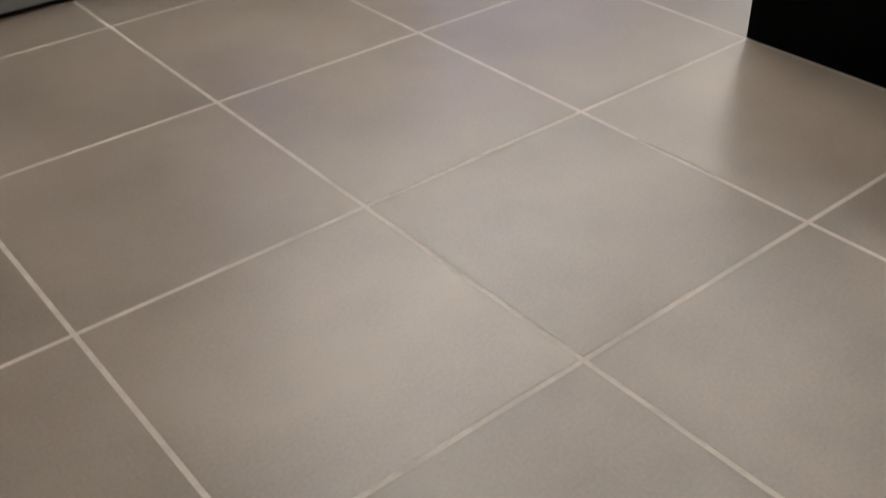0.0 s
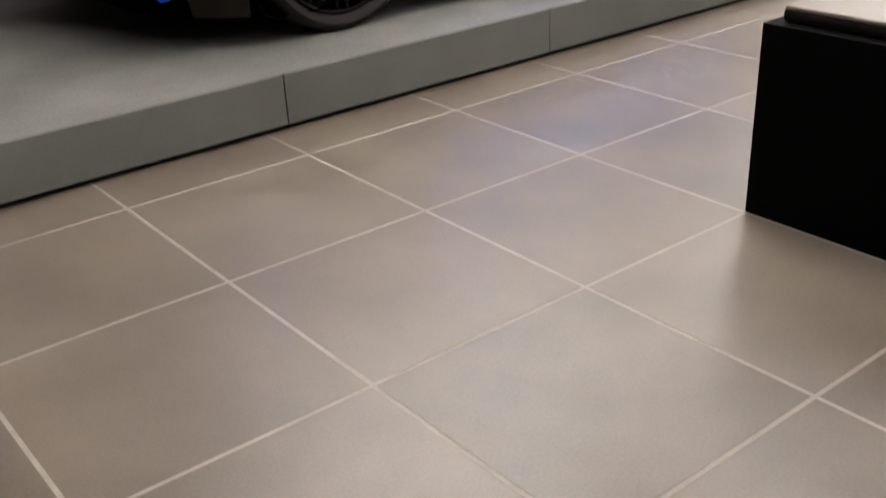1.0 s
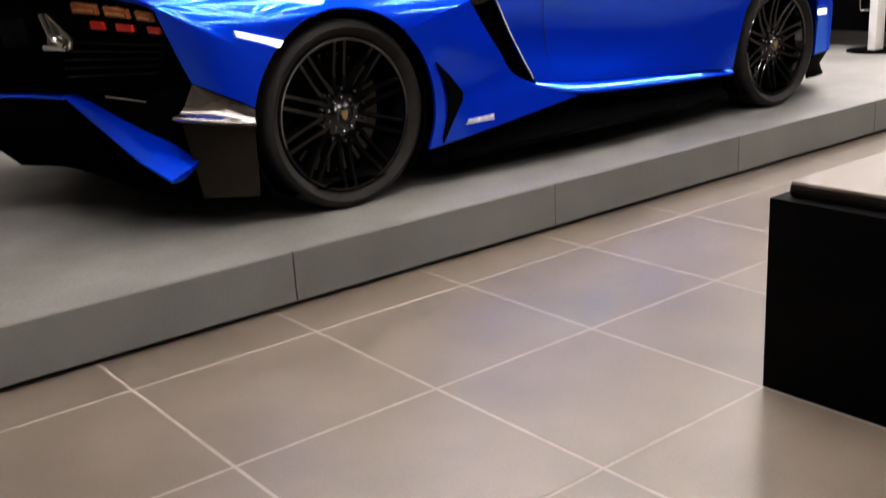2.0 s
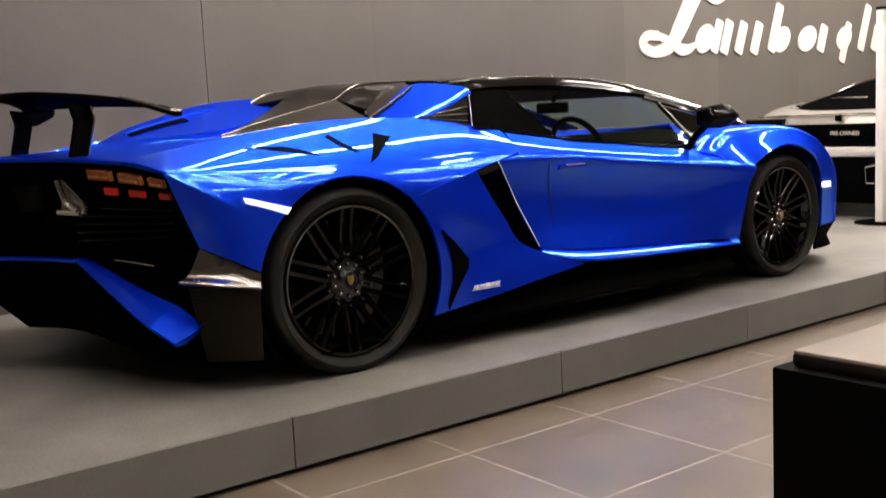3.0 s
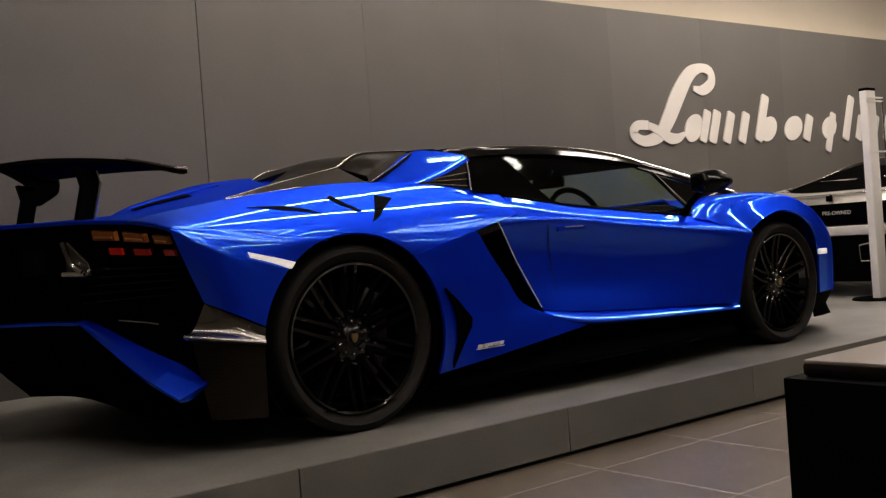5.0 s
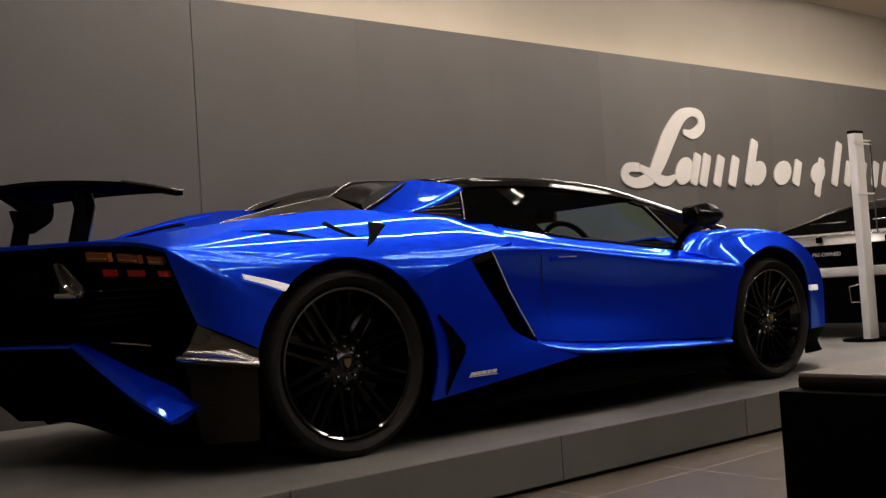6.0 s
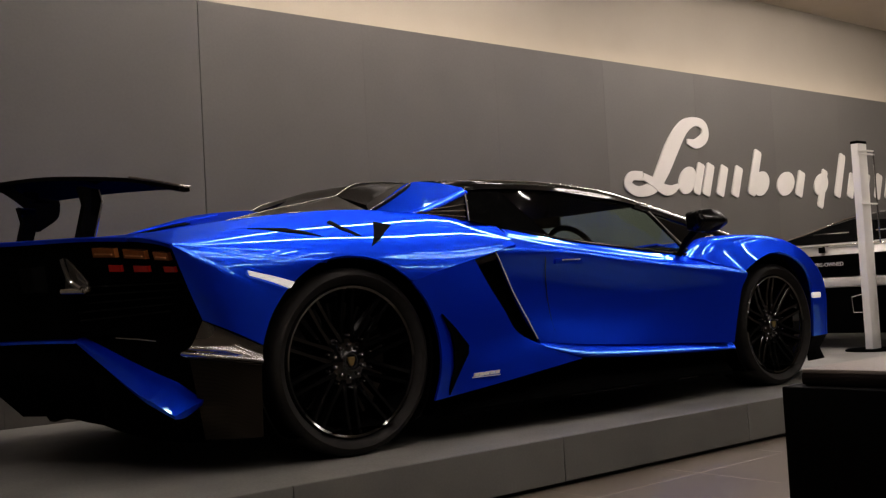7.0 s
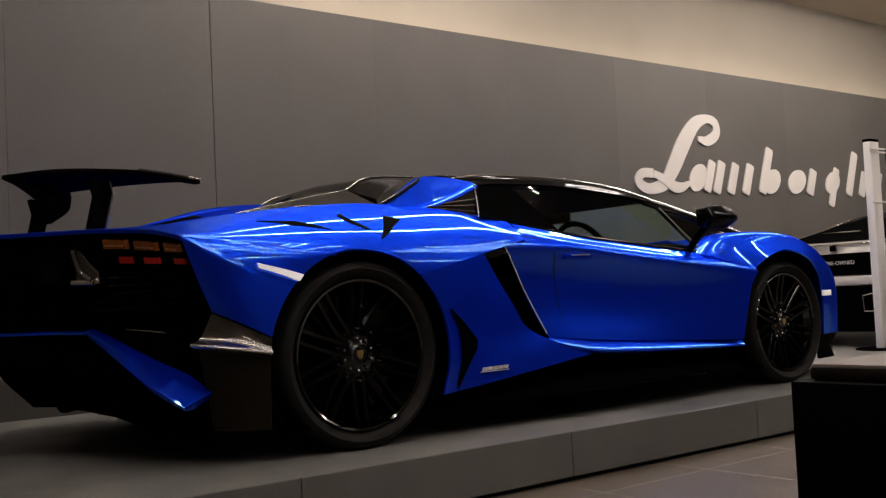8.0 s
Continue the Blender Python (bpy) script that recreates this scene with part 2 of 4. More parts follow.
def face_out(bm, middle):
    bm.normal_update()
    s = sum(f.normal.dot(f.calc_center_median() - Vector(middle)) * f.calc_area() for f in bm.faces)
    if s < 0:
        bmesh.ops.reverse_faces(bm, faces=bm.faces)


def thicken(bm, t):
    """Gives a sheet thickness, inwards from its front."""
    bm.normal_update()
    back = {v: bm.verts.new(v.co - v.normal * t) for v in list(bm.verts)}
    edges = [e for e in bm.edges if len(e.link_faces) == 1]
    faces = list(bm.faces)
    rims = []
    for e in edges:
        f = e.link_faces[0]
        for l in f.loops:
            if l.edge == e:
                rims.append((l.vert, l.link_loop_next.vert))
    for f in faces:
        bm.faces.new([back[v] for v in reversed(f.verts)])
    for a, b in rims:
        bm.faces.new((b, a, back[a], back[b]))
    return bm


def prism(bm, outline, y0, y1):
    """An outline in x and z, drawn out from y0 to y1."""
    a = [bm.verts.new((x, y0, z)) for x, z in outline]
    b = [bm.verts.new((x, y1, z)) for x, z in outline]
    n = len(a)
    bm.faces.new(a)
    bm.faces.new(b[::-1])
    for i in range(n):
        bm.faces.new((a[i], b[i], b[(i + 1) % n], a[(i + 1) % n]))
    bmesh.ops.recalc_face_normals(bm, faces=bm.faces)
    return bm


def tube(bm, pts, r, sides=8):
    """A round bar along a line of points."""
    p = [Vector(q) for q in pts]
    rings = []
    for i, c in enumerate(p):
        d = (p[min(i + 1, len(p) - 1)] - p[max(i - 1, 0)]).normalized()
        u = d.orthogonal().normalized()
        w = d.cross(u)
        if rings:
            u0 = last - d * last.dot(d)
            u = u0.normalized()
            w = d.cross(u)
        last = u
        rings.append([bm.verts.new(c + (u * math.cos(2 * math.pi * k / sides) + w * math.sin(2 * math.pi * k / sides)) * r) for k in range(sides)])
    for a, b in zip(rings, rings[1:]):
        for k in range(sides):
            bm.faces.new((a[k], a[(k + 1) % sides], b[(k + 1) % sides], b[k]))
    bm.faces.new(rings[0][::-1])
    bm.faces.new(rings[-1])
    bmesh.ops.recalc_face_normals(bm, faces=bm.faces)
    return bm


# ---- the room ----
X0, X1, Y0 = -5.5, 13.0, -9.0


def shell(name, label, category, bm, material):
    ob = part(name, bm, material)
    return tagged(ob, label, category, kind="structure")


floor = shell("floor", "brown-grey stone tile floor with pale grout joints", "floor", boxed(X0, X1, Y0, WALL + .4, -0.25, -0.0005), M_GROUT)
ceiling = shell("ceiling", "plain tan plaster ceiling of the showroom", "ceiling", boxed(X0, X1, Y0, WALL + .4, CEIL, CEIL + .15), M_CEIL)
shell("wall_back", "cream plaster wall above the dark cladding", "wall", boxed(X0, X1, WALL + .26, WALL + .4, 0, CEIL), M_CREAM)
shell("wall_west", "plain grey showroom wall", "wall", boxed(X0 - .2, X0, Y0, WALL + .4, 0, CEIL), M_ROOM)
shell("wall_east", "plain grey showroom wall", "wall", boxed(X1, X1 + .2, Y0, WALL + .4, 0, CEIL), M_ROOM)
shell("wall_south", "plain grey showroom wall", "wall", boxed(X0, X1, Y0 - .2, Y0, 0, CEIL), M_ROOM)

# dark cladding of tall panels before the cream wall
cladding = thing("wall_cladding", "dark warm-grey wall cladding of tall smooth panels", "wall cladding", kind="structure")
part("panel_backing", boxed(X0, X1, WALL + .03, WALL + .07, PLAT, CLAD - .02), M_JOINT, cladding)
PANEL = 1.22
panel_mesh = None
k0 = math.floor((X0 - .687) / PANEL) + 1
for k in range(k0, k0 + 14):
    if k == -1:      # the panel beside the one open joint
        ob = part("panel", boxed(.0004, PANEL - .0045, 0, .03, 0, CLAD - PLAT, bevel=.0012), M_CLAD, cladding, smooth=0)
    elif panel_mesh is None:
        ob = part("panel", boxed(.0004, PANEL - .0004, 0, .03, 0, CLAD - PLAT), M_CLAD, cladding, smooth=0)
        panel_mesh = ob.data
    else:
        ob = new("panel", panel_mesh)
        ob.parent = cladding
    ob.location = (.687 + PANEL * k, WALL, PLAT)
part("cap", boxed(X0, X1, WALL + .03, WALL + .2, CLAD - .02, CLAD - .004), M_CLAD, cladding)

cove = thing("cove_lamp", "warm lamp tube hidden along the top of the cladding", "lamp", at=(0, 0, CLAD))
part("tube", boxed(X0 + .2, X1 - .2, WALL + .12, WALL + .16, -.004, .02), M_COVE, cove)

# long lamp tubes under the ceiling, all out of view
def ceiling_lamp(xa, xb, ya, yb, w):
    """A tube of half-width w under the ceiling, between two points that share x or y."""
    lamp = thing("ceiling_lamp", "long white ceiling tube out of view, for reflections and added fill", "lamp", group="ceiling lamps", at=((xa + xb) / 2, (ya + yb) / 2, CEIL))
    hx, hy = (xb - xa) / 2 + w, (yb - ya) / 2 + w
    part("rail", boxed(-hx - .02, hx + .02, -hy - .02, hy + .02, -.03, 0), M_POST, lamp)
    part("tube", boxed(-hx, hx, -hy, hy, -.045, -.03), M_LAMP, lamp, "glowing white tube")


# a long frame of tubes over the rear of the blue car, single tubes elsewhere
ceiling_lamp(3.36, 3.36, 1.46, 2.14, .018)
# Several single tubes are added, unseen fill for flank, tail, post and silver car.
for y, xa, xb, w in ((2.2, 0.6, 3.34, .016), (1.4, 0.0, 3.34, .030), (1.4, 4.5, 8.6, .012), (0.2, -0.6, 1.5, .016), (0.2, 2.7, 3.5, .016),
                     (0.9, 6.2, 9.6, .070), (-5.15, -2.2, 2.0, .009), (-1.9, 4.2, 9.0, .040), (-4.0, 4.5, 9.5, .010), (1.19, 4.2, 6.8, .045), (-1.05, -1.6, 1.4, .004), (-1.35, -1.6, 1.4, .004), (-1.65, -1.6, 1.4, .004), (-2.4, -1.6, 1.2, .005), (-2.9, -1.6, 1.2, .004), (-0.6, -3.4, -1.7, .010),
                     (-0.45, 2.5, 3.5, .008), (-0.8, 2.5, 3.5, .007), (-1.15, 2.5, 3.5, .007)):
    ceiling_lamp(xa, xb, y, y, w)

# platform
platform = thing("platform", "low grey display platform with concrete-look top", "platform", kind="structure")
PX0, PX1 = -4.087, 12.0
part("deck", boxed(PX0, PX1, EDGE + .018, WALL + .03, PLAT - .03, PLAT), M_PLATTOP, platform)
part("core", boxed(PX0 + .05, PX1 - .05, EDGE + .03, WALL + .02, 0, PLAT - .03), M_JOINT, platform)
fascia_mesh = None
for k in range(13):
    if fascia_mesh is None:
        ob = part("fascia_panel", boxed(.002, 1.208, 0, .018, .018, PLAT + .001, bevel=.0025), M_FASCIA, platform, smooth=0)
        fascia_mesh = ob.data
    else:
        ob = new("fascia_panel", fascia_mesh)
        ob.parent = platform
    ob.location = (PX0 + 1.21 * k, EDGE + .002, 0)
# ---- the blue car ----
# x runs forward from the rear axle, y from the side that faces the room (0) to the wall side (2), z up from the platform
MID = Vector((1.3, 1.0, 0.45))
WHEELBASE = 2.7


def mirror(bm):
    """The same mesh on the other side of the car."""
    other = bm.copy()
    for v in other.verts:
        v.co.y = 2.0 - v.co.y
    bmesh.ops.reverse_faces(other, faces=other.faces)
    return other


def joined(*meshes):
    out = bmesh.new()
    for b in meshes:
        me = bpy.data.meshes.new("join")
        b.to_mesh(me)
        b.free()
        out.from_mesh(me)
        bpy.data.meshes.remove(me)
    bmesh.ops.remove_doubles(out, verts=out.verts, dist=2e-4)
    return out


def panel(bm, t=0.012, middle=MID):
    face_out(bm, middle)
    return thicken(bm, t)


def sides(name, bm, material, parent, label=""):
    """A part on each side of the car."""
    far = mirror(bm)
    return part(name, bm, material, parent, label), part(name, far, material, parent, label)


def whole(bm):
    """A half panel and its mirror in one sheet."""
    far = mirror(bm)
    return joined(bm, far)


def faired(rails, along, across, rows):
    """One fair surface near the rails: polynomials along and across them, as rows of points."""
    n = len(rails[0])
    u = np.linspace(-1, 1, n)
    v = np.linspace(-1, 1, len(rails))
    uu, vv = np.meshgrid(u, v)
    terms = [(i, j) for i in range(along + 1) for j in range(across + 1)]
    a = np.stack([uu.ravel() ** i * vv.ravel() ** j for i, j in terms], 1)
    c = np.linalg.lstsq(a, np.array(rails).reshape(-1, 3), rcond=None)[0]
    out = []
    for w in np.linspace(-1, 1, rows):
        b = np.stack([u ** i * w ** j for i, j in terms], 1)
        out.append([tuple(float(q) for q in p) for p in b @ c])
    return out


car = thing("sports_car", "glossy metallic blue low sports car with black wheels and rear wing", "car", at=(0, 0, PLAT))

# rear fender: crease, flank, crest, inner edge
F_CREASE = [(-.65, .12, .80), (-.46, .07, .762), (-.30, .03, .735), (-.10, 0, .742), (.10, 0, .738), (.27, 0, .650), (.45, .02, .68), (.63, .045, .722), (.87, .06, .778)]
F_FLANK = [(-.665, .17, .812), (-.465, .135, .806), (-.30, .108, .802), (-.113, .090, .802), (.088, .087, .802), (.263, .095, .799), (.448, .106, .800), (.63, .112, .803), (.895, .108, .809)]
F_CREST = [(-.69, .24, .830), (-.463, .225, .848), (-.283, .235, .873), (-.112, .230, .891), (.087, .232, .900), (.275, .242, .901), (.458, .236, .896), (.64, .222, .885), (.92, .19, .857)]
F_INNER = [(-.725, .34, .843), (-.46, .33, .876), (-.30, .34, .907), (-.10, .345, .935), (.10, .35, .940), (.30, .35, .944), (.46, .34, .940), (.64, .30, .925), (.93, .24, .880)]
# a rail under the flank that keeps the crown smooth above the folded crease
F_SUB = [(f[0] + .4 * (c[0] - f[0]), f[1] + .4 * (c[1] - f[1]), f[2] + .4 * max(c[2] - f[2], .85 * (c[1] - f[1]))) for c, f in zip(F_CREASE, F_FLANK)]
F_CROWN = faired([F_SUB, F_FLANK, F_CREST, F_INNER], 4, 2, 13)
ARCH = .396      # the rear arch's radius about (0, .35)


def arch(x):
    return .35 + math.sqrt(max(ARCH ** 2 - x * x, 0))


def eased(a, b, x):
    f = min(max((x - a) / (b - a), 0), 1)
    return f * f * (3 - 2 * f)


def lip(x):
    """How far the arch's lip lies inside the flank: a little, above the wheel."""
    return .022 * (1 - eased(0, .27, abs(x)))


F_TAIL = [(-.66, .125, .801), (-.46, .07, .783), (-.30, .035, .757), (-.10, .016, .7332)]


def fender_foot(x):
    """The fender's lower edge: a fold at the tail, then the wheel arch, then the line to the air intake."""
    if x < -.10:
        return min(spline(F_TAIL, 121), key=lambda q: abs(q.x - x))
    if x < .27:
        return Vector((x, lip(x), arch(x)))
    return Vector((x, .06 * eased(.2, .9, x), arch(.27) + (.778 - arch(.27)) * (x - .27) / .6))


def fender_sheet():
    """The crown, and below it a roll that bends down to the lower edge."""
    crown = [spline(r, 81) for r in F_CROWN]
    cols = []
    for i in range(81):
        p = crown[0][i]
        foot = fender_foot(p.x)
        drop = max(p.z - foot.z, .004)
        reach = (p.y - foot.y) / (1 - math.exp(-drop / .045))
        roll = []
        for k in range(10):
            h = drop * (1 - k / 10)
            roll.append(Vector((p.x + (foot.x - p.x) * h / drop, p.y - reach * (1 - math.exp(-h / .045)), p.z - h)))
        cols.append(roll + [r[i] for r in crown])
    return grid(cols)


sides("rear_fender", panel(fender_sheet()), M_BLUE, car)


def on_fender(s, v, out=0.0):
    """A point of the rear fender: s stations along, v rails across."""
    rails = [F_CREASE] + F_CROWN[::4]

    def at(a, b):
        k = min(int(a), len(F_CREASE) - 2)
        f = a - k
        return spline([spline(r, 8 * (len(r) - 1) + 1)[round(8 * (k + f))] for r in rails], 33)[round(8 * b) + 8]
    p = at(s, v)
    n = (at(min(s + .5, 8), v) - at(max(s - .5, 0), v)).cross(at(s, min(v + .25, 3)) - at(s, max(v - .25, 0))).normalized()
    return p + (n if n.z > 0 else -n) * out


def vent(a, b):
    """A dark slot cut along the fender between two lines of (station, rail)."""
    bm = grid([[on_fender(s, v, .003) for s, v in a], [on_fender(s, v, .003) for s, v in b]])
    return panel(bm, .004, Vector((0, .6, .3)))


sides("fender_vent", vent([(1.875, 2.125), (2.25, 2.0), (2.625, 1.875), (3.0, 1.5), (3.25, 1.125)], [(1.875, 2.125), (2.25, 1.875), (2.5, 1.625), (2.875, 1.375), (3.25, 1.125)]), M_BLACK, car, "slim black fender slot")
sides("fender_vent", vent([(3.875, 2.25), (4.0, 1.75), (4.25, 1.125)], [(3.75, 2.125), (3.875, 1.625), (4.125, 1.125)]), M_BLACK, car, "slim black fender slot")
sides("fender_vent", vent([(5.0, 2.125), (4.75, 1.5), (4.5, .875), (4.25, .25)], [(5.375, 1.875), (5.0, 1.375), (4.625, .75), (4.25, .25)]), M_BLACK, car, "black wedge-shaped fender slot")

# flank behind the rear wheel, between the tail's edge and the arch
tail_rail = spline([(-.56, .10, .54), (-.605, .112, .66), (-.655, .122, .800)], 17) + spline([(x, y + .001, z - .001) for x, y, z in F_TAIL], 33)[1:]
arch_rail = [Vector((-ARCH * math.cos(a), lip(ARCH * math.cos(a)), .35 + ARCH * math.sin(a))) for a in [radians(13.5 + 61.9 * (k / 48) ** .85) for k in range(49)]]
sides("rear_flank", panel(grid([[a.lerp(b, k / 10) - Vector((0, min(.016, .08 * (b - a).length) * math.sin(math.pi * k / 10), 0)) for k in range(11)] for a, b in zip(tail_rail, arch_rail)])), M_BLUE, car)

# flank before the rear wheel, with its sill
sides("quarter_panel", panel(loft([
    [(ARCH * math.cos(radians(a)), 0, .35 + ARCH * math.sin(radians(a))) for a in (47, 32, 17.5, 3, -11.5, -26.6)],
    [(.42, .010, .679), (.495, .016, .555), (.565, .026, .44), (.62, .028, .36), (.67, .02, .28), (.70, .012, .208)],
    cornered([(.63, .043, .719), (.705, .05, .612), (.781, .05, .508), (.862, .05, .400), (1.04, .038, .325), (1.22, .03, .268)], 3, 5)[::5]], 26, 6)), M_BLUE, car)

# door
doors = sides("door", panel(loft([
    [(.93, .20, .860), (1.26, .20, .813), (1.65, .20, .771), (2.0, .20, .735), (2.2, .20, .716)],
    [(.925, .175, .839), (1.25, .175, .792), (1.64, .175, .750), (1.99, .175, .715), (2.205, .175, .703)],
    [(.915, .145, .814), (1.23, .143, .767), (1.61, .142, .726), (1.97, .142, .692), (2.215, .140, .688)],
    [(.87, .10, .788), (1.18, .095, .757), (1.55, .090, .717), (1.93, .088, .682), (2.25, .078, .668)],
    [(.765, .055, .752), (1.14, .045, .742), (1.52, .04, .702), (1.92, .036, .664), (2.45, .012, .622)],
    [(.82, .072, .65), (1.15, .080, .63), (1.52, .074, .59), (1.92, .056, .56), (2.40, .010, .53)],
    [(.905, .072, .49), (1.18, .079, .48), (1.53, .072, .45), (1.92, .054, .43), (2.35, .009, .40)],
    [(.982, .05, .358), (1.2, .045, .333), (1.5, .04, .310), (1.9, .035, .285), (2.31, .012, .262)]], 30, 5)), M_BLUE, car)
for d, y in zip(doors, (.0, 2.0)):
    s = 1 if y == 0 else -1
    part("door_handle", boxed(1.10, 1.27, y + s * .046, y + s * .07, .690, .712, bevel=.003), M_BLUE, d)
    part("handle_lip", boxed(1.14, 1.25, min(y + s * .040, y + s * .046), max(y + s * .040, y + s * .046), .706, .711), M_BADGE, d, "thin silver handle lip")

    # A pale tube paints the highlight on the door's rear edge.
    part("edge_glint", tube(bmesh.new(), [(.755, y + s * .052, .748), (.775, y + s * .056, .722), (.856, y + s * .066, .575), (.968, y + s * .050, .372)], .0032), M_SCRIPT_GLINT, d, "thin pale line for the lit door edge")
    part("shut_line", tube(bmesh.new(), spline([(1.045, y + s * .052, .725), (1.062, y + s * .077, .62), (1.075, y + s * .078, .48), (1.086, y + s * .050, .347)], 10), .0022, 6), M_JOINT, d, "dark shut line")

# ledge under the door
S_TOP = [(.980, .062, .364, .5), (1.20, .062, .338, 1), (1.50, .061, .314, 1), (1.90, .057, .289, .85), (2.34, .050, .259, .55)]
sides("sill", panel(loft([[(x, y - dy * q, z - dz * q) for x, y, z, q in S_TOP] for dy, dz in ((0, 0), (.016, .014), (.030, .032), (.040, .052), (.028, .062))], 30, 4)), M_BLUE, car)

# black skirt below
sides("side_skirt", panel(loft([
    [(.40, .06, .18), (.75, .06, .215), (1.2, .045, .285), (1.7, .045, .268), (2.34, .05, .243)],
    [(.40, .10, .15), (.75, .10, .17), (1.2, .11, .20), (1.7, .11, .19), (2.33, .10, .17)],
    [(.40, .05, .115), (.75, .03, .12), (1.2, .0, .128), (1.7, .0, .128), (2.33, .05, .12)],
    [(.40, .05, .10), (.75, .03, .10), (1.2, .0, .108), (1.7, .0, .108), (2.33, .05, .10)]], 20, 3, curved=False)), M_BLACK, car)

sides("skirt_edge", tube(bmesh.new(), [(1.1, .002, .116), (1.5, -.004, .118), (2.0, .02, .116)], .004, 6), M_GLOSS, car)

# front fender and the piece between door and wheel
N_LOW = [(2.25, .06, .668), (2.45, .013, .624), (2.545, 0, .678), (2.67, 0, .712), (2.79, 0, .708), (2.92, 0, .668), (3.02, .01, .595), (3.075, .025, .48), (3.10, .05, .24)]
N_FLANK = [(2.225, .10, .690), (2.39, .085, .728), (2.51, .065, .763), (2.66, .055, .787), (2.80, .055, .778), (2.97, .055, .742), (3.12, .06, .665), (3.25, .07, .51), (3.27, .09, .24)]
N_CREST = [(2.20, .20, .716), (2.36, .19, .79), (2.47, .16, .822), (2.66, .15, .816), (2.82, .15, .806), (3.0, .15, .775), (3.2, .15, .690), (3.38, .15, .53), (3.40, .16, .24)]
N_INNER = [(2.28, .34, .755), (2.45, .33, .81), (2.60, .36, .80), (2.75, .40, .785), (2.90, .42, .762), (3.1, .42, .72), (3.33, .42, .63), (3.55, .42, .48), (3.60, .42, .24)]
front = loft([cornered(N_LOW, 1, 10)] + faired([N_FLANK, N_CREST, N_INNER], 5, 2, 11), 81, 2)
sides("front_fender", panel(front), M_BLUE, car)
N_MID = [(2.96, 1, .835), (3.0, 1, .822), (3.06, 1, .808), (3.14, 1, .79), (3.24, 1, .765), (3.38, 1, .715), (3.54, 1, .62), (3.70, 1, .47), (3.74, 1, .24)]
part("bonnet", panel(whole(loft([N_INNER, N_MID], 30, 8))), M_BLUE, car)
part("front_splitter", panel(whole(loft([
    [(3.10, .06, .235), (3.28, .10, .235), (3.42, .17, .235), (3.62, .42, .235), (3.75, 1, .235)],
    [(3.10, .09, .16), (3.26, .13, .16), (3.38, .20, .16), (3.56, .44, .16), (3.70, 1, .16)],
    [(3.12, .10, .10), (3.26, .12, .10), (3.40, .18, .10), (3.62, .42, .10), (3.76, 1, .10)]], 20, 3, curved=False))), M_BLACK, car)

# tail deck and engine cover
T_EDGE = [(-.725, .34, .843), (-.81, .55, .857), (-.93, .79, .864), (-1.09, 1.0, .868)]
part("rear_deck", panel(whole(loft([T_EDGE,
    [(-.46, .33, .876), (-.52, .55, .882), (-.56, .79, .886), (-.60, 1.0, .888)],
    [(-.10, .345, .933), (-.10, .55, .925), (-.10, .79, .925), (-.10, 1.0, .925)],
    [(.20, .345, .935), (.20, .55, .93), (.22, .79, .935), (.24, 1.0, .94)]], 16, 8))), M_BLUE, car)
E_EDGE = [(-.33, .345, .904), (0, .352, .941), (.33, .355, .948)]
E_RIDGE = [(-.29, .43, .912), (0, .51, .974), (.32, .58, 1.036)]
E_MID = [(.10, 1.0, .945), (.21, 1.0, 1.0), (.32, 1.0, 1.062)]
part("engine_cover", panel(loft([E_EDGE, E_RIDGE, E_MID], 12, 6, curved=False)), M_CARBON, car, "carbon fibre engine cover")
H_FOOT = [(-.46, 1.04, .885), (-.33, 1.02, .90), (-.20, 1.0, .915), (.08, 1.0, .942), (.22, 1.0, .98), (.33, 1.0, 1.03)]
H_TOP = [(-.38, 1.52, .890), (-.25, 1.54, .948), (-.10, 1.56, .990), (.10, 1.56, 1.040), (.30, 1.56, 1.066), (.48, 1.56, 1.076)]
H_BACK = [(-.38, 1.62, .885), (-.22, 1.64, .940), (-.05, 1.66, .978), (.16, 1.66, 1.024), (.36, 1.66, 1.050), (.52, 1.66, 1.060)]
H_FAR = [(-.44, 1.72, .865), (-.28, 1.74, .885), (-.09, 1.75, .900), (.10, 1.75, .905), (.30, 1.74, .910), (.46, 1.74, .905)]
part("deck_fairing", panel(loft([H_FOOT, H_TOP, H_BACK, H_FAR], 24, 6)), M_BLUE, car, "blue raised fairing beside the engine cover")
slot = grid([[spline(H_FOOT, 25)[k].lerp(spline(H_TOP, 25)[k], f) + Vector((0, -.012, .006)) for k in range(4, 13)] for f in (.56, .70)])
part("fairing_slot", panel(slot, .004, Vector((0, 1.6, .7))), M_BLACK, car, "slim black slot in the fairing")
part("slot_lip", tube(bmesh.new(), [spline(H_FOOT, 25)[k].lerp(spline(H_TOP, 25)[k], .74) + Vector((0, -.012, .008)) for k in range(4, 17)], .003, 6), M_BLUE, car)
part("engine_intake", panel(whole(loft([
    [(.33, .355, .948), (.47, .39, 1.01), (.61, .43, 1.078)],
    [(.42, .50, .99), (.52, .52, 1.05), (.66, .54, 1.095)],
    [(.32, .58, 1.036), (.45, .60, 1.094), (.70, .60, 1.104)],
    [(.32, 1.0, 1.062), (.45, 1.0, 1.108), (.72, 1.0, 1.122)]], 10, 5, curved=False))), M_CARBON, car, "gloss black intake behind the roof")

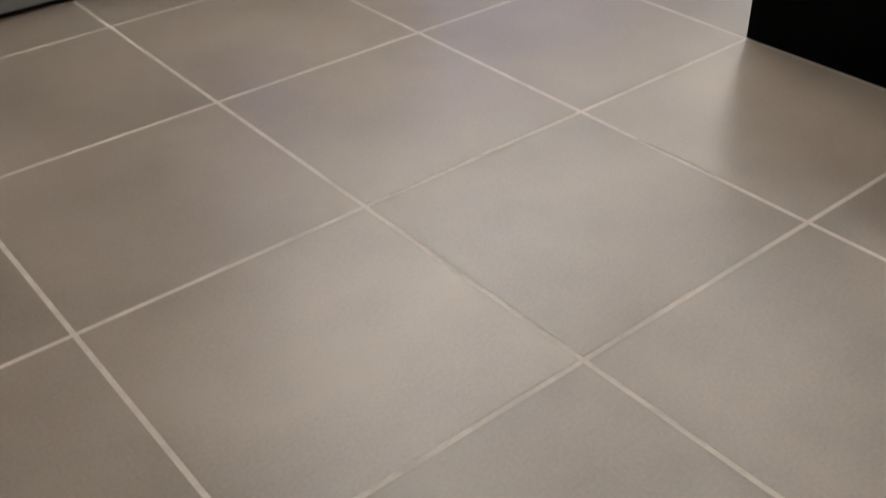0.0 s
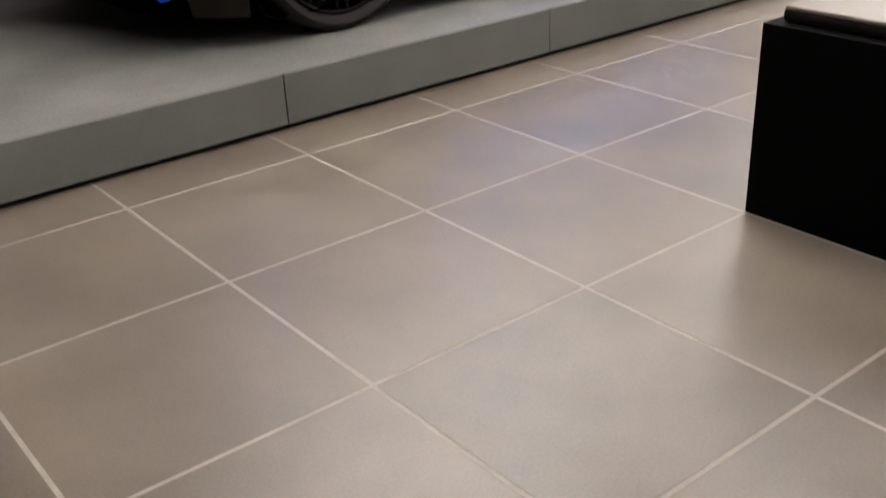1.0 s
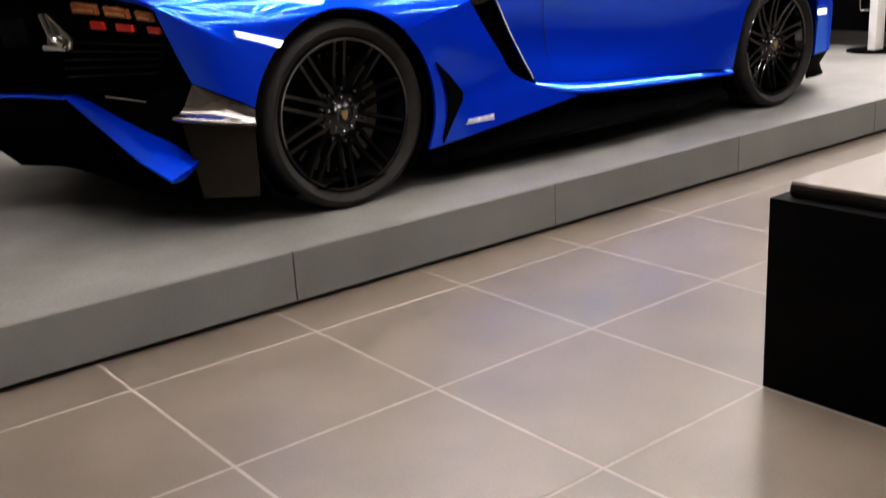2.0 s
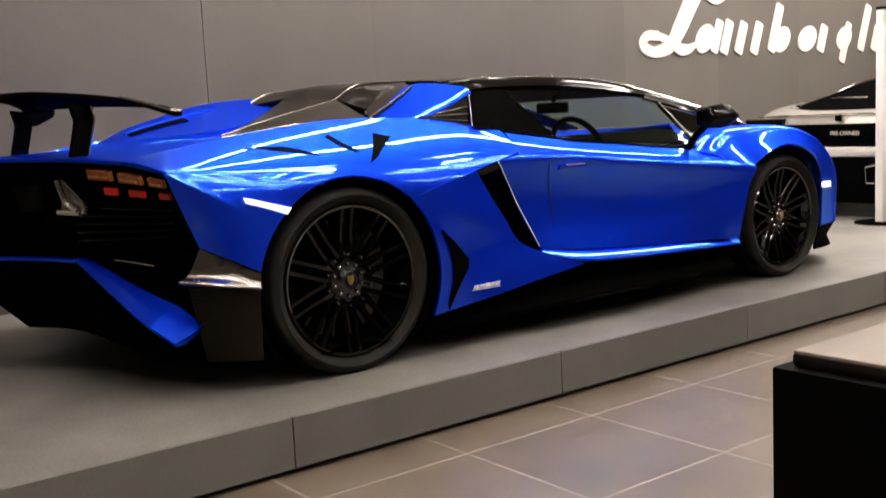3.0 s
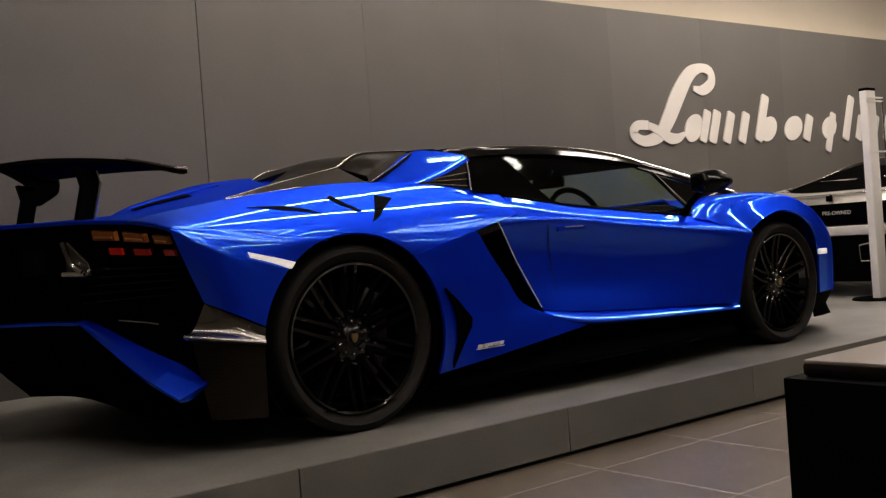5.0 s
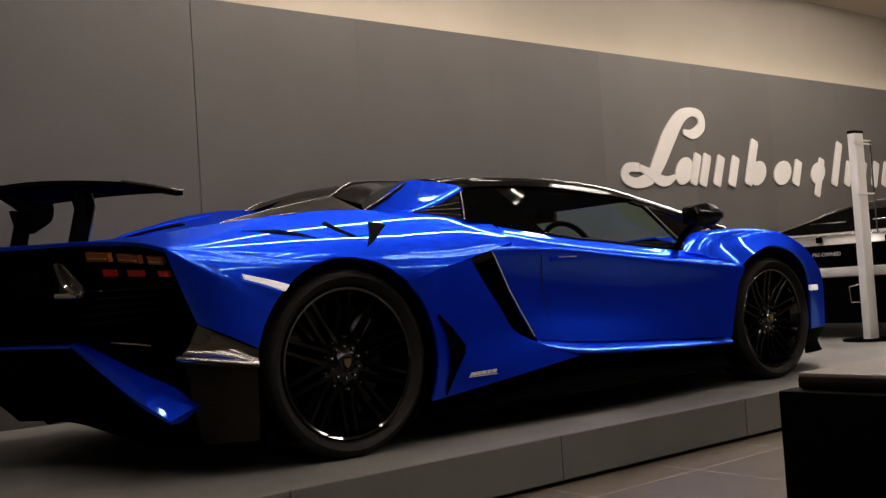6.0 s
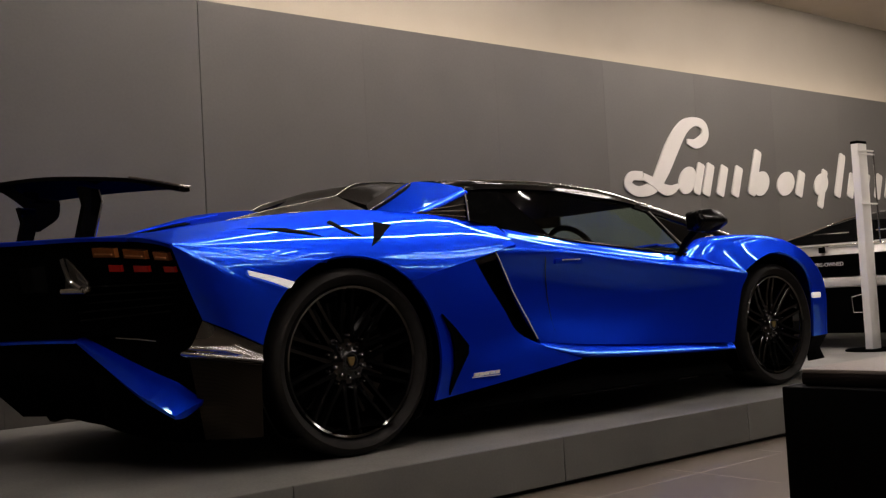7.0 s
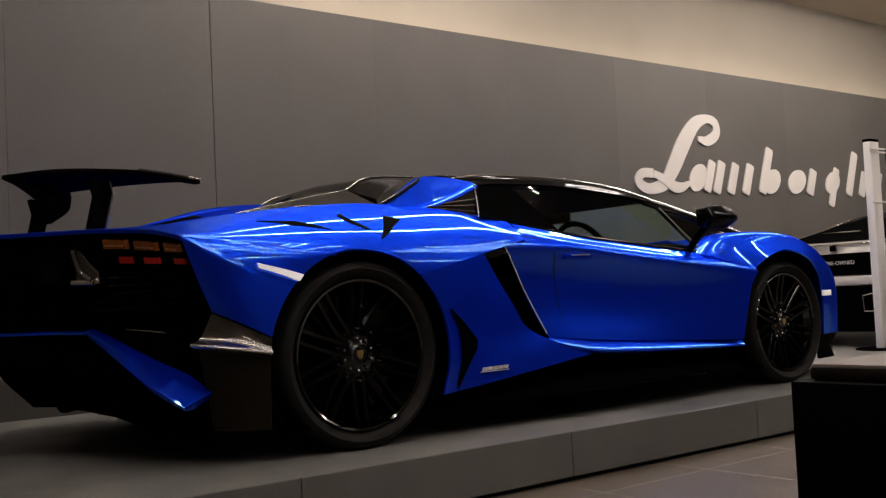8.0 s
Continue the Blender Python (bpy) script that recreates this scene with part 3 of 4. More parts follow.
# Thin metal tubes drawn in for highlights on the cover's and intake's bevels.
for name, pts in (("cover_glint", E_RIDGE), ("cover_glint", E_EDGE[:2]), ("intake_glint", [(.33, .352, .950), (.47, .387, 1.013), (.61, .428, 1.081)]), ("intake_glint", [(.32, .58, 1.038), (.45, .60, 1.097), (.70, .60, 1.107)])):
    sides(name, tube(bmesh.new(), spline(pts, 10), .004, 6), M_EDGE, car, "metal line for a bevel's highlight")

# flying buttress and black corner behind the side window
def on_blade(x, z, out=0.0):
    """A point of the buttress's flat side."""
    return (x, .385 + .502 * (z - .952) - .057 * (x - .34) - out, z)


B_TOP = [on_blade(x, z) for x, z in ((.335, .946), (.47, 1.015), (.605, 1.083), (.75, 1.088), (.895, 1.068))]
B_LOW = [on_blade(x, z) for x, z in ((.345, .944), (.46, .948), (.57, .955), (.73, 1.000), (.893, 1.063))]
sides("buttress", panel(loft([B_TOP, B_LOW], 24, 6, curved=False)), M_BLUE, car)
sides("buttress_lip", panel(loft([[(x, y, z + .001) for x, y, z in B_LOW], [(x, y - .014, z - .0055) for x, y, z in B_LOW], [(x, y - .028, z - .0135) for x, y, z in B_LOW], [(x, y - .036, z - .022) for x, y, z in B_LOW]], 24, 3)), M_BLUE, car)
C_TOP = [(.57, .345, .942), (.72, .365, .985), (.893, .402, 1.056)]
C_LOW = [(.60, .325, .927), (.69, .30, .914), (.775, .262, .900)]
sides("corner_panel", panel(loft([C_TOP, C_LOW], 12, 6, curved=False)), M_CARBON, car, "carbon fibre corner behind the window")
for k in range(3):
    f = .5 + .2 * k
    a, b = Vector(C_TOP[1]).lerp(Vector(C_LOW[0]), f), Vector(C_TOP[2]).lerp(Vector(C_LOW[2]), f)
    sides("corner_strake", tube(bmesh.new(), [a + Vector((0, -.004, .002)), b + Vector((0, -.004, .002))], .0035, 6), M_EDGE, car)
sides("corner_edge", tube(bmesh.new(), [(.895, .400, 1.060), (.836, .315, .975), (.772, .232, .896)], .004, 6), M_EDGE, car)

# roof, pillars and glass
part("roof", panel(whole(loft([
    [(.90, .405, 1.052), (1.07, .405, 1.066), (1.48, .40, 1.062), (1.85, .395, 1.03), (2.10, .385, .995)],
    [(.80, .445, 1.090), (1.05, .455, 1.106), (1.48, .455, 1.104), (1.88, .445, 1.066), (2.14, .43, 1.012)],
    [(.74, .52, 1.105), (1.05, .53, 1.118), (1.48, .53, 1.116), (1.90, .52, 1.078), (2.17, .50, 1.022)],
    [(.72, 1.0, 1.120), (1.05, 1.0, 1.132), (1.48, 1.0, 1.130), (1.95, 1.0, 1.088), (2.24, 1.0, 1.030)]], 30, 5))), M_GLOSS, car, "gloss black removable roof")
# Added chrome tube: the lamp reflection that runs along the glossy roof edge.
sides("roof_glint", tube(bmesh.new(), spline([(.82, .440, 1.093), (1.05, .448, 1.109), (1.48, .448, 1.107), (1.88, .438, 1.069), (2.14, .424, 1.014), (2.45, .398, .938), (2.78, .340, .838)], 30), .0035, 6), M_CHROME, car, "chrome line for the lamp reflection on the roof edge")
part("windscreen", panel(whole(loft([
    [(2.14, .42, 1.008), (2.35, .40, .955), (2.60, .375, .89), (2.82, .34, .822)],
    [(2.20, .70, 1.018), (2.45, .69, .962), (2.72, .68, .895), (2.93, .67, .832)],
    [(2.24, 1.0, 1.026), (2.50, 1.0, .967), (2.78, 1.0, .897), (2.97, 1.0, .838)]], 14, 6)), .005), M_GLASS, car, "raked clear windscreen")
sides("pillar", panel(loft([
    [(2.02, .372, .985), (2.24, .355, .935), (2.50, .33, .868), (2.72, .31, .812)],
    [(2.06, .385, 1.008), (2.28, .37, .962), (2.55, .35, .895), (2.80, .325, .828)],
    [(2.12, .42, 1.012), (2.35, .405, .958), (2.60, .38, .893), (2.84, .345, .825)]], 12, 3), .015), M_GLOSS, car)
sides("corner_window", panel(loft([
    [(2.09, .33, .945), (2.30, .325, .90), (2.52, .315, .85), (2.70, .30, .805)],
    [(2.27, .24, .742), (2.34, .25, .765), (2.43, .28, .79), (2.52, .30, .80)]], 8, 4), .006), M_GLOSS, car)
sides("side_window", panel(loft([
    [(1.105, .398, 1.056), (1.22, .398, 1.057), (1.48, .392, 1.052), (1.86, .375, 1.015), (2.08, .335, .95)],
    [(1.175, .302, .942), (1.30, .30, .935), (1.54, .295, .92), (1.93, .285, .88), (2.17, .275, .845)],
    [(1.255, .215, .820), (1.42, .215, .800), (1.65, .215, .776), (2.0, .215, .742), (2.26, .225, .728)]], 20, 6), .005), M_GLASS, car, "tinted side window")
sides("quarter_window", panel(loft([
    [(.900, .398, 1.047), (1.104, .398, 1.055)], [(.780, .226, .896), (1.254, .214, .819)]], 6, 4), .005), M_SATIN, car, "black panel behind the side window")
sides("window_divider", tube(bmesh.new(), [(2.075, .325, .955), (2.17, .285, .85), (2.265, .228, .735)], .011), M_CHROME, car)
sides("window_seal", tube(bmesh.new(), spline([(.79, .256, .902), (1.26, .205, .818), (1.65, .205, .776), (2.0, .205, .742), (2.24, .21, .724)], 16), .007), M_GLOSS, car)
sides("inner_pillar", panel(loft([
    [(.88, .415, 1.04), (1.0, .42, 1.048), (1.10, .42, 1.045)],
    [(.76, .285, .87), (1.10, .25, .82), (1.30, .25, .78)]], 6, 4), .02), M_BLACK, car)

# tail panel, lamps, bumper, diffuser
T_TOP = [(-.637, .135, .790), (-.76, .45, .838), (-.915, .79, .852), (-1.075, 1.0, .855)]
T_BOT = [(-.56, .13, .54), (-.72, .45, .505), (-.87, .79, .495), (-1.02, 1.0, .495)]
tail = part("tail_panel", panel(whole(loft([T_TOP, T_BOT], 14, 6))), M_BLACK, car, "black mesh tail panel")
part("tail_edge", panel(whole(loft([[(-.65, .12, .80), (-.69, .24, .830)] + T_EDGE, [(-.637, .135, .788), (-.675, .24, .815), (-.71, .34, .829), (-.795, .55, .843), (-.915, .79, .851), (-1.075, 1.0, .855)]], 24, 2)), .006), M_BLUE, car)


def on_tail(y, f):
    """A point of the tail panel at that y, f of the way from top to bottom."""
    a = [Vector(p) for p in T_TOP]
    b = [Vector(p) for p in T_BOT]
    for k in range(3):
        if y <= a[k + 1].y or k == 2:
            s = (y - a[k].y) / (a[k + 1].y - a[k].y)
            return a[k].lerp(a[k + 1], s).lerp(b[k].lerp(b[k + 1], s), f)


def tail_box(y0, y1, f0, f1, out=.014):
    """A raised block on the tail panel."""
    bm = bmesh.new()
    q = [on_tail(y0, f0), on_tail(y1, f0), on_tail(y1, f1), on_tail(y0, f1)]
    n = (q[1] - q[0]).cross(q[3] - q[0]).normalized()
    if n.x > 0:
        n = -n
    c = sum(q, Vector()) / 4
    lo = [bm.verts.new(p - n * .004) for p in q]
    hi = [bm.verts.new(c + (p - c) * .9 + n * out) for p in q]
    bm.faces.new(hi)
    for i in range(4):
        bm.faces.new((lo[i], lo[(i + 1) % 4], hi[(i + 1) % 4], hi[i]))
    bmesh.ops.recalc_face_normals(bm, faces=bm.faces)
    return bm


for y0, y1, r0, r1 in ((.155, .225, .15, .20), (.255, .36, .26, .33), (.39, .50, .38, .44)):
    for lens, far in zip(sides("tail_lamp", tail_box(y0, y1, .055, .165), M_AMBER, car, "smoked amber tail lamp segment"), (False, True)):
        bar = tail_box(y0 + .012, y1 - .012, .115, .135, .019)
        part("lens_bar", mirror(bar) if far else bar, M_AMBERBAR, lens, "lighter amber bar")
    sides("brake_lamp", tail_box(r0, r1, .245, .325, .010), M_RED, car, "red brake lamp segment")
for k in range(5):
    sides("tail_slat", tail_box(.14 + .02 * k, .62, .45 + .09 * k, .475 + .09 * k, .012), M_GLOSS, car)
sides("exhaust_trim", tail_box(.74, .80, .22, .50, .06), M_GLOSS, car)
OUT = Vector((-.05, -.02, .01))
# Chrome tube shaped like the L of highlight on the plate below.
sides("exhaust_glint", tube(bmesh.new(), spline([on_tail(.595, .20) + OUT, on_tail(.585, .34) + OUT, on_tail(.57, .45) + OUT, on_tail(.52, .55) + OUT], 14) + [on_tail(.62, .54) + OUT], .011), M_CHROME, car, "chrome line for the exhaust plate's highlight")
plate = [on_tail(y, f) + OUT * .7 for y, f in ((.595, .19), (.515, .45), (.515, .555), (.625, .555))]
sides("exhaust_plate", panel(grid([[plate[0], plate[0].lerp(plate[3], .5), plate[3]], [plate[1], plate[1].lerp(plate[2], .5), plate[2]]]), .01), M_LACQUER, car, "glossy carbon plate beside the exhaust")
part("exhaust", lathe(bmesh.new(), [(.05, 0), (.065, 0), (.065, .12), (.05, .12)], 6, Matrix.Translation((-1.05, 1, .58)) @ Matrix.Rotation(radians(90), 4, "Z")), M_SATIN, car, "six-sided central exhaust outlet")

sides("bumper_corner", panel(loft([
    [(-.56, .10, .537), (-.47, .05, .487), (-.386, 0, .437)],
    [(-.600, .110, .455), (-.495, .045, .436), (-.390, .0, .407)],
    [(-.645, .102, .430), (-.520, .024, .410), (-.392, -.010, .385)],
    [(-.60, .13, .41), (-.50, .06, .392), (-.388, .01, .375)]], 12, 5)), M_LACQUER, car, "glossy carbon fibre bumper corner")
sides("bumper_side", panel(loft([
    [(-.60, .13, .408), (-.50, .06, .390), (-.388, .012, .373)],
    [(-.52, .20, .12), (-.45, .12, .12), (-.37, .06, .12)]], 8, 4)), M_BROWN, car)
sides("bumper_blade", panel(loft([
    [(-.780, .63, .500), (-.690, .44, .425), (-.610, .28, .346), (-.545, .15, .264)],
    [(-.812, .635, .490), (-.740, .43, .397), (-.680, .255, .307), (-.622, .118, .232)],
    [(-.810, .64, .480), (-.765, .435, .376), (-.722, .258, .290), (-.664, .114, .230)]], 20, 5), .02), M_BLUE, car, "blue diagonal bumper blade")
sides("blade_tip", panel(grid([[Vector((-.722, .196, .280)), Vector((-.662, .212, .313))], [Vector((-.672, .106, .223)), Vector((-.582, .114, .2595))]]), .012), M_BLUE, car)
part("bumper_bar", panel(whole(loft([
    [(-.760, .63, .495), (-.845, .80, .499), (-.975, 1, .501)],
    [(-.822, .637, .487), (-.900, .80, .491), (-1.03, 1, .492)]], 8, 2)), .01), M_BLUE, car, "blue bar between the bumper blades")
part("bumper", panel(whole(loft([
    [(-.56, .14, .54), (-.70, .45, .505), (-.86, .79, .498), (-1.02, 1.0, .498)],
    [(-.56, .20, .30), (-.71, .45, .31), (-.87, .79, .34), (-1.03, 1.0, .35)],
    [(-.48, .24, .10), (-.62, .45, .115), (-.76, .79, .19), (-.90, 1.0, .20)]], 12, 4))), M_BLACK, car)
# A short metal tube put in as the glint on the bumper's upper edge.
sides("bumper_glint", tube(bmesh.new(), [(-.730, .45, .492), (-.682, .34, .482), (-.652, .28, .474)], .003, 6), M_EDGE, car)
fin = prism(bmesh.new(), [(-.30, .10), (-.30, .16), (-.60, .34), (-.80, .36), (-.76, .19), (-.55, .12)], -.006, .006)
fin_me = bpy.data.meshes.new("diffuser_fin")
fin.to_mesh(fin_me)
fin.free()
fin_me.materials.append(M_BLACK)
for y in (.50, .70, .90, 1.10, 1.30, 1.50):
    f = new("diffuser_fin", fin_me)
    f.parent, f.location = car, (0, y, 0)

# wing on two struts
W_T = [(-.588, .175, 1.009), (-.67, .42, 1.066), (-.85, .74, 1.105), (-.99, 1.0, 1.108)]
W_L = [(-.553, .172, 1.007), (-.55, .42, 1.040), (-.64, .74, 1.058), (-.74, 1.0, 1.06)]
wing = part("rear_wing", panel(whole(loft([W_T, [((a[0] + b[0]) / 2, a[1], (a[2] + b[2]) / 2 - .004) for a, b in zip(W_T, W_L)], W_L], 24, 4)), .016, Vector((-.75, 1.0, .2))), M_WING, car, "gloss black rear wing")
sides("wing_edge", tube(bmesh.new(), [(-.67, .42, 1.068), (-.625, .285, 1.038), (-.590, .173, 1.011), (-.553, .170, 1.008)], .005, 6), M_EDGE, wing)
sides("wing_strut", prism(bmesh.new(), [(-.80, .855), (-.738, .865), (-.705, 1.0), (-.715, 1.045), (-.785, 1.055), (-.768, .99)], .600, .645), M_WING, wing)
# Chrome tubes in place of the glints on the struts' front edges.
sides("strut_glint", tube(bmesh.new(), [(-.738, .600, .866), (-.705, .600, 1.0), (-.715, .600, 1.044)], .005, 6), M_CHROME, wing)

# side lamps, badge, vents
sides("side_marker", panel(loft([[(-.425, .012, .701), (-.335, -.014, .677), (-.258, -.016, .655)], [(-.418, .012, .683), (-.335, -.014, .656), (-.275, -.016, .634)]], 6, 2), .016, Vector((-.3, 1, .2))), M_WHITELENS, car, "white side marker lamp")
sides("front_marker", boxed(3.07, 3.14, .012, .03, .455, .485, bevel=.004, m=None), M_WHITELENS, car)
bars = bmesh.new()
for k in range(5):
    box(bars, .59 + .028 * k, .613 + .028 * k, .005, .012, .2385 + .0005 * k, .252 + .0005 * k)
box(bars, .585, .735, .005, .012, .2335, .2365)
for v in bars.verts:
    v.co.x += .5 * (v.co.z - .24) - .03
    v.co.z += .008
sides("script_badge", bars, M_SCRIPT_GLINT, car, "small white script badge")
sides("side_vent", prism(bmesh.new(), [(.41, .505), (.47, .45), (.535, .375), (.53, .34), (.48, .27), (.425, .187), (.425, .21), (.455, .29), (.462, .36), (.45, .43)], -.004, .03), M_BLACK, car, "black crescent vent before the rear wheel")
sides("intake", prism(bmesh.new(), [(.58, .735), (.80, .757), (1.0, .345), (.82, .39)], .115, .35), M_BLACK, car)
sides("intake_vane", prism(bmesh.new(), [(.635, .716), (.758, .742), (.764, .722), (.652, .694)], .052, .12), M_CARBON, car)

# wheel houses and floor pan
for x, r in ((0, .385), (WHEELBASE, .352)):
    liner = bmesh.new()
    lathe(liner, [(r, .05), (r, .42), (.05, .42), (.05, .44), (r + .008, .44), (r + .008, .05)], 40, Matrix.Translation((x, 0, .35)))
    geom = [v for v in liner.verts if v.co.z < .1]
    for v in geom:
        v.co.z = .1
    sides("wheel_house", liner, M_BLACK, car)
part("floor_pan", boxed(-.45, 3.55, .42, 1.58, .09, .30), M_BLACK, car)
part("chassis", boxed(.42, 2.27, .13, 1.87, .10, .40), M_BLACK, car)
part("engine_bay", boxed(-.55, .9, .45, 1.55, .28, .86), M_BLACK, car)
part("front_bay", boxed(2.2, 3.4, .45, 1.55, .28, .60), M_BLACK, car)
# cabin
for y in (.62, 1.38):
    seat = part("seat", joined(boxed(1.0, 1.5, y - .23, y + .23, .38, .50, bevel=.04), boxed(.92, 1.08, y - .22, y + .22, .45, .86, bevel=.05, m=Matrix.Translation((1.0, 0, .6)) @ Matrix.Rotation(radians(-12), 4, "Y") @ Matrix.Translation((-1.0, 0, -.6)))), M_BLACK, car)
    part("headrest", boxed(.87, .97, y - .11, y + .11, .85, .98, bevel=.03), M_BLACK, seat)
part("dashboard", loft([[(2.0, .26, .62), (2.0, 1.0, .64), (2.0, 1.74, .62)], [(2.02, .26, .74), (2.02, 1.0, .77), (2.02, 1.74, .74)], [(2.35, .26, .76), (2.4, 1.0, .80), (2.35, 1.74, .76)], [(2.7, .30, .77), (2.85, 1.0, .80), (2.7, 1.7, .77)]], 16, 4), M_BLACK, car)
ring = bmesh.new()
c, u, w = Vector((1.80, .62, .73)), Vector((0, 1, 0)), Vector((-.35, 0, .94))
tube(ring, [c + (u * math.cos(a) + w * math.sin(a)) * .18 for a in [2 * math.pi * k / 28 for k in range(29)]], .015)
steer = part("steering_wheel", ring, M_BLACK, car)
part("spoke", joined(boxed(1.79, 1.81, .45, .79, .715, .745, bevel=.005), boxed(1.80, 1.86, .60, .64, .57, .73, bevel=.005)), M_BLACK, steer)

sides("door_card", panel(loft([[(.93, .235, .872), (1.6, .235, .785), (2.25, .235, .728)], [(.95, .20, .60), (1.6, .20, .55), (2.3, .22, .50)], [(.95, .22, .38), (1.6, .22, .36), (2.3, .24, .34)]], 10, 3), .01), M_BLACK, car)
back_mirror = part("cabin_mirror", boxed(1.97, 2.0, .88, 1.12, .93, .99, bevel=.012), M_BLACK, car)
part("stem", tube(bmesh.new(), [(1.99, 1.0, .99), (2.03, 1.0, 1.04)], .012), M_BLACK, back_mirror)

part("headliner", panel(whole(loft([
    [(.95, .43, 1.045), (1.48, .43, 1.05), (2.08, .41, .99)],
    [(.90, .55, 1.085), (1.48, .55, 1.09), (2.14, .52, 1.005)],
    [(.90, 1.0, 1.10), (1.48, 1.0, 1.105), (2.20, 1.0, 1.01)]], 12, 4)), .006), M_BLACK, car)

# door mirrors
def shell_ring(x, y0, y1, z0, z1, cut):
    """A six-cornered section of the mirror's housing."""
    return [(x, y0, (z0 + z1) / 2 + .01), (x, y0 + cut, z1), (x, y1, z1 - .006), (x + .004, y1, z0 + .012), (x + .004, y0 + cut + .02, z0), (x, y0, (z0 + z1) / 2 - .01), (x, y0, (z0 + z1) / 2 + .01)]


housing = bmesh.new()
rings = [[housing.verts.new(p) for p in shell_ring(*q)[:-1]] for q in (
    (2.015, -.055, .04, .832, .922, .025), (2.03, -.065, .045, .824, .932, .025), (2.12, -.07, .05, .820, .940, .03), (2.20, -.06, .045, .828, .930, .03), (2.265, -.03, .04, .848, .908, .02), (2.29, -.005, .03, .866, .895, .012))]
for a, b in zip(rings, rings[1:]):
    for k in range(6):
        housing.faces.new((a[k], a[(k + 1) % 6], b[(k + 1) % 6], b[k]))
housing.faces.new(rings[0])
housing.faces.new(rings[-1][::-1])
bmesh.ops.recalc_face_normals(housing, faces=housing.faces)
bmesh.ops.bevel(housing, geom=list(housing.edges), offset=.006, segments=2, affect="EDGES", profile=.5)
mirrors = sides("door_mirror", housing, M_HOUSING, car, "gloss black door mirror")
for mi, y, s in zip(mirrors, (0, 2), (1, -1)):
    part("stalk", tube(bmesh.new(), [(2.06, y + s * .01, .84), (2.09, y + s * .10, .79), (2.16, y + s * .21, .72)], .016), M_BLACK, mi)
    part("mirror_glass", boxed(2.008, 2.018, min(y - s * .045, y + s * .03), max(y - s * .045, y + s * .03), .845, .912, bevel=.004), M_GLOSS, mi)


def wheel(name, x, r, rim, wide, spokes=10):
    """A low-profile tyre on a black many-spoked rim. Its outer face is at y = 0."""
    w = new(name)
    w.parent, w.location = car, (x, .05, r)
    tyre = [(rim + .004, .020), (rim + .012, .006), (rim + .03, -.006), (r - .03, -.010), (r - .012, -.002), (r - .002, .016), (r, .05),
            (r, wide - .05), (r - .012, wide), (rim + .02, wide), (rim - .01, wide - .03), (rim - .01, .04)]
    part("tyre", lathe(bmesh.new(), tyre, 72), M_TYRE, w, "black low-profile tyre")
    ring = [(rim + .004, .016), (rim - .003, .008), (rim - .012, .012), (rim - .016, .035), (rim - .035, .06), (rim - .04, wide - .04), (rim - .015, wide - .02), (rim, wide - .03)]
    part("rim", lathe(bmesh.new(), ring, 72), M_LIP, w)
    fork = bmesh.new()
    for turn in (-.235, .235):
        q0, q1 = Vector((.075, .045, 0)), Matrix.Rotation(turn, 4, "Y") @ Vector((rim - .012, .018, 0))
        up = Vector((0, 1, 0))
        side = (q1 - q0).cross(up).normalized()
        rings = []
        for q, hw, dp in ((q0, .011, .05), ((q0 + q1) / 2 + Vector((0, .008, 0)), .0075, .035), (q1, .009, .03)):
            rings.append([fork.verts.new(q + side * a * hw + up * b) for a, b in ((.75, 0), (-.75, 0), (-1, .004), (-.8, dp), (.8, dp), (1, .004))])
        for a, b in zip(rings, rings[1:]):
            for i in range(6):
                fork.faces.new((a[i], a[(i + 1) % 6], b[(i + 1) % 6], b[i]))
        fork.faces.new(rings[0])
        fork.faces.new(rings[-1][::-1])
    bmesh.ops.recalc_face_normals(fork, faces=fork.faces)
    spoke = part("spoke", fork, M_RIM, w, smooth=25)
    bolt = part("wheel_bolt", lathe(bmesh.new(), [(0, .033), (.004, .0345), (.007, .039), (.008, .046), (.008, .06), (0, .06)], 10, Matrix.Translation((.062, 0, 0))), M_STUD, w)
    stud = part("spoke_stud", lathe(bmesh.new(), [(0, .030), (.003, .031), (.005, .035), (.005, .06), (0, .06)], 8, Matrix.Translation((.098, 0, 0))), M_STUD, w)
    for k in range(spokes):
        for first, offset in ((spoke, 0), (bolt, .5), (stud, .5)):
            ob = first if k == 0 else new(first.name.split(".")[0], first.data)
            ob.parent, ob.rotation_euler = w, (0, 2 * math.pi * (k + offset) / spokes, 0)
    part("hub", lathe(bmesh.new(), [(.0, .030), (.03, .030), (.034, .034), (.05, .042), (.085, .050), (.09, .09), (.0, .09)], 32), M_RIM, w)
    part("cap_ring", lathe(bmesh.new(), [(.024, .026), (.030, .026), (.033, .032), (.024, .032)], 24), M_STUD, w)
    part("cap_badge", prism(bmesh.new(), [(-.013, .016), (.013, .016), (.014, .004), (.008, -.012), (0, -.018), (-.008, -.012), (-.014, .004)], .022, .030), M_GOLD, w, "small gold shield on the hub cap")
    part("brake_disc", lathe(bmesh.new(), [(.07, .11), (rim - .06, .11), (rim - .06, .14), (.07, .14)], 40), M_RIM, w)
    return w


def flipped(w, x, r):
    """The same wheel on the far side."""
    c = copy_thing(w, Matrix.Translation((x, 1.95, r)) @ Matrix.Rotation(math.pi, 4, "Z"))
    return c


rear = wheel("rear_wheel", .022, .352, .286, .33)
flipped(rear, .022, .352)
nose = wheel("front_wheel", WHEELBASE + .06, .328, .264, .25)
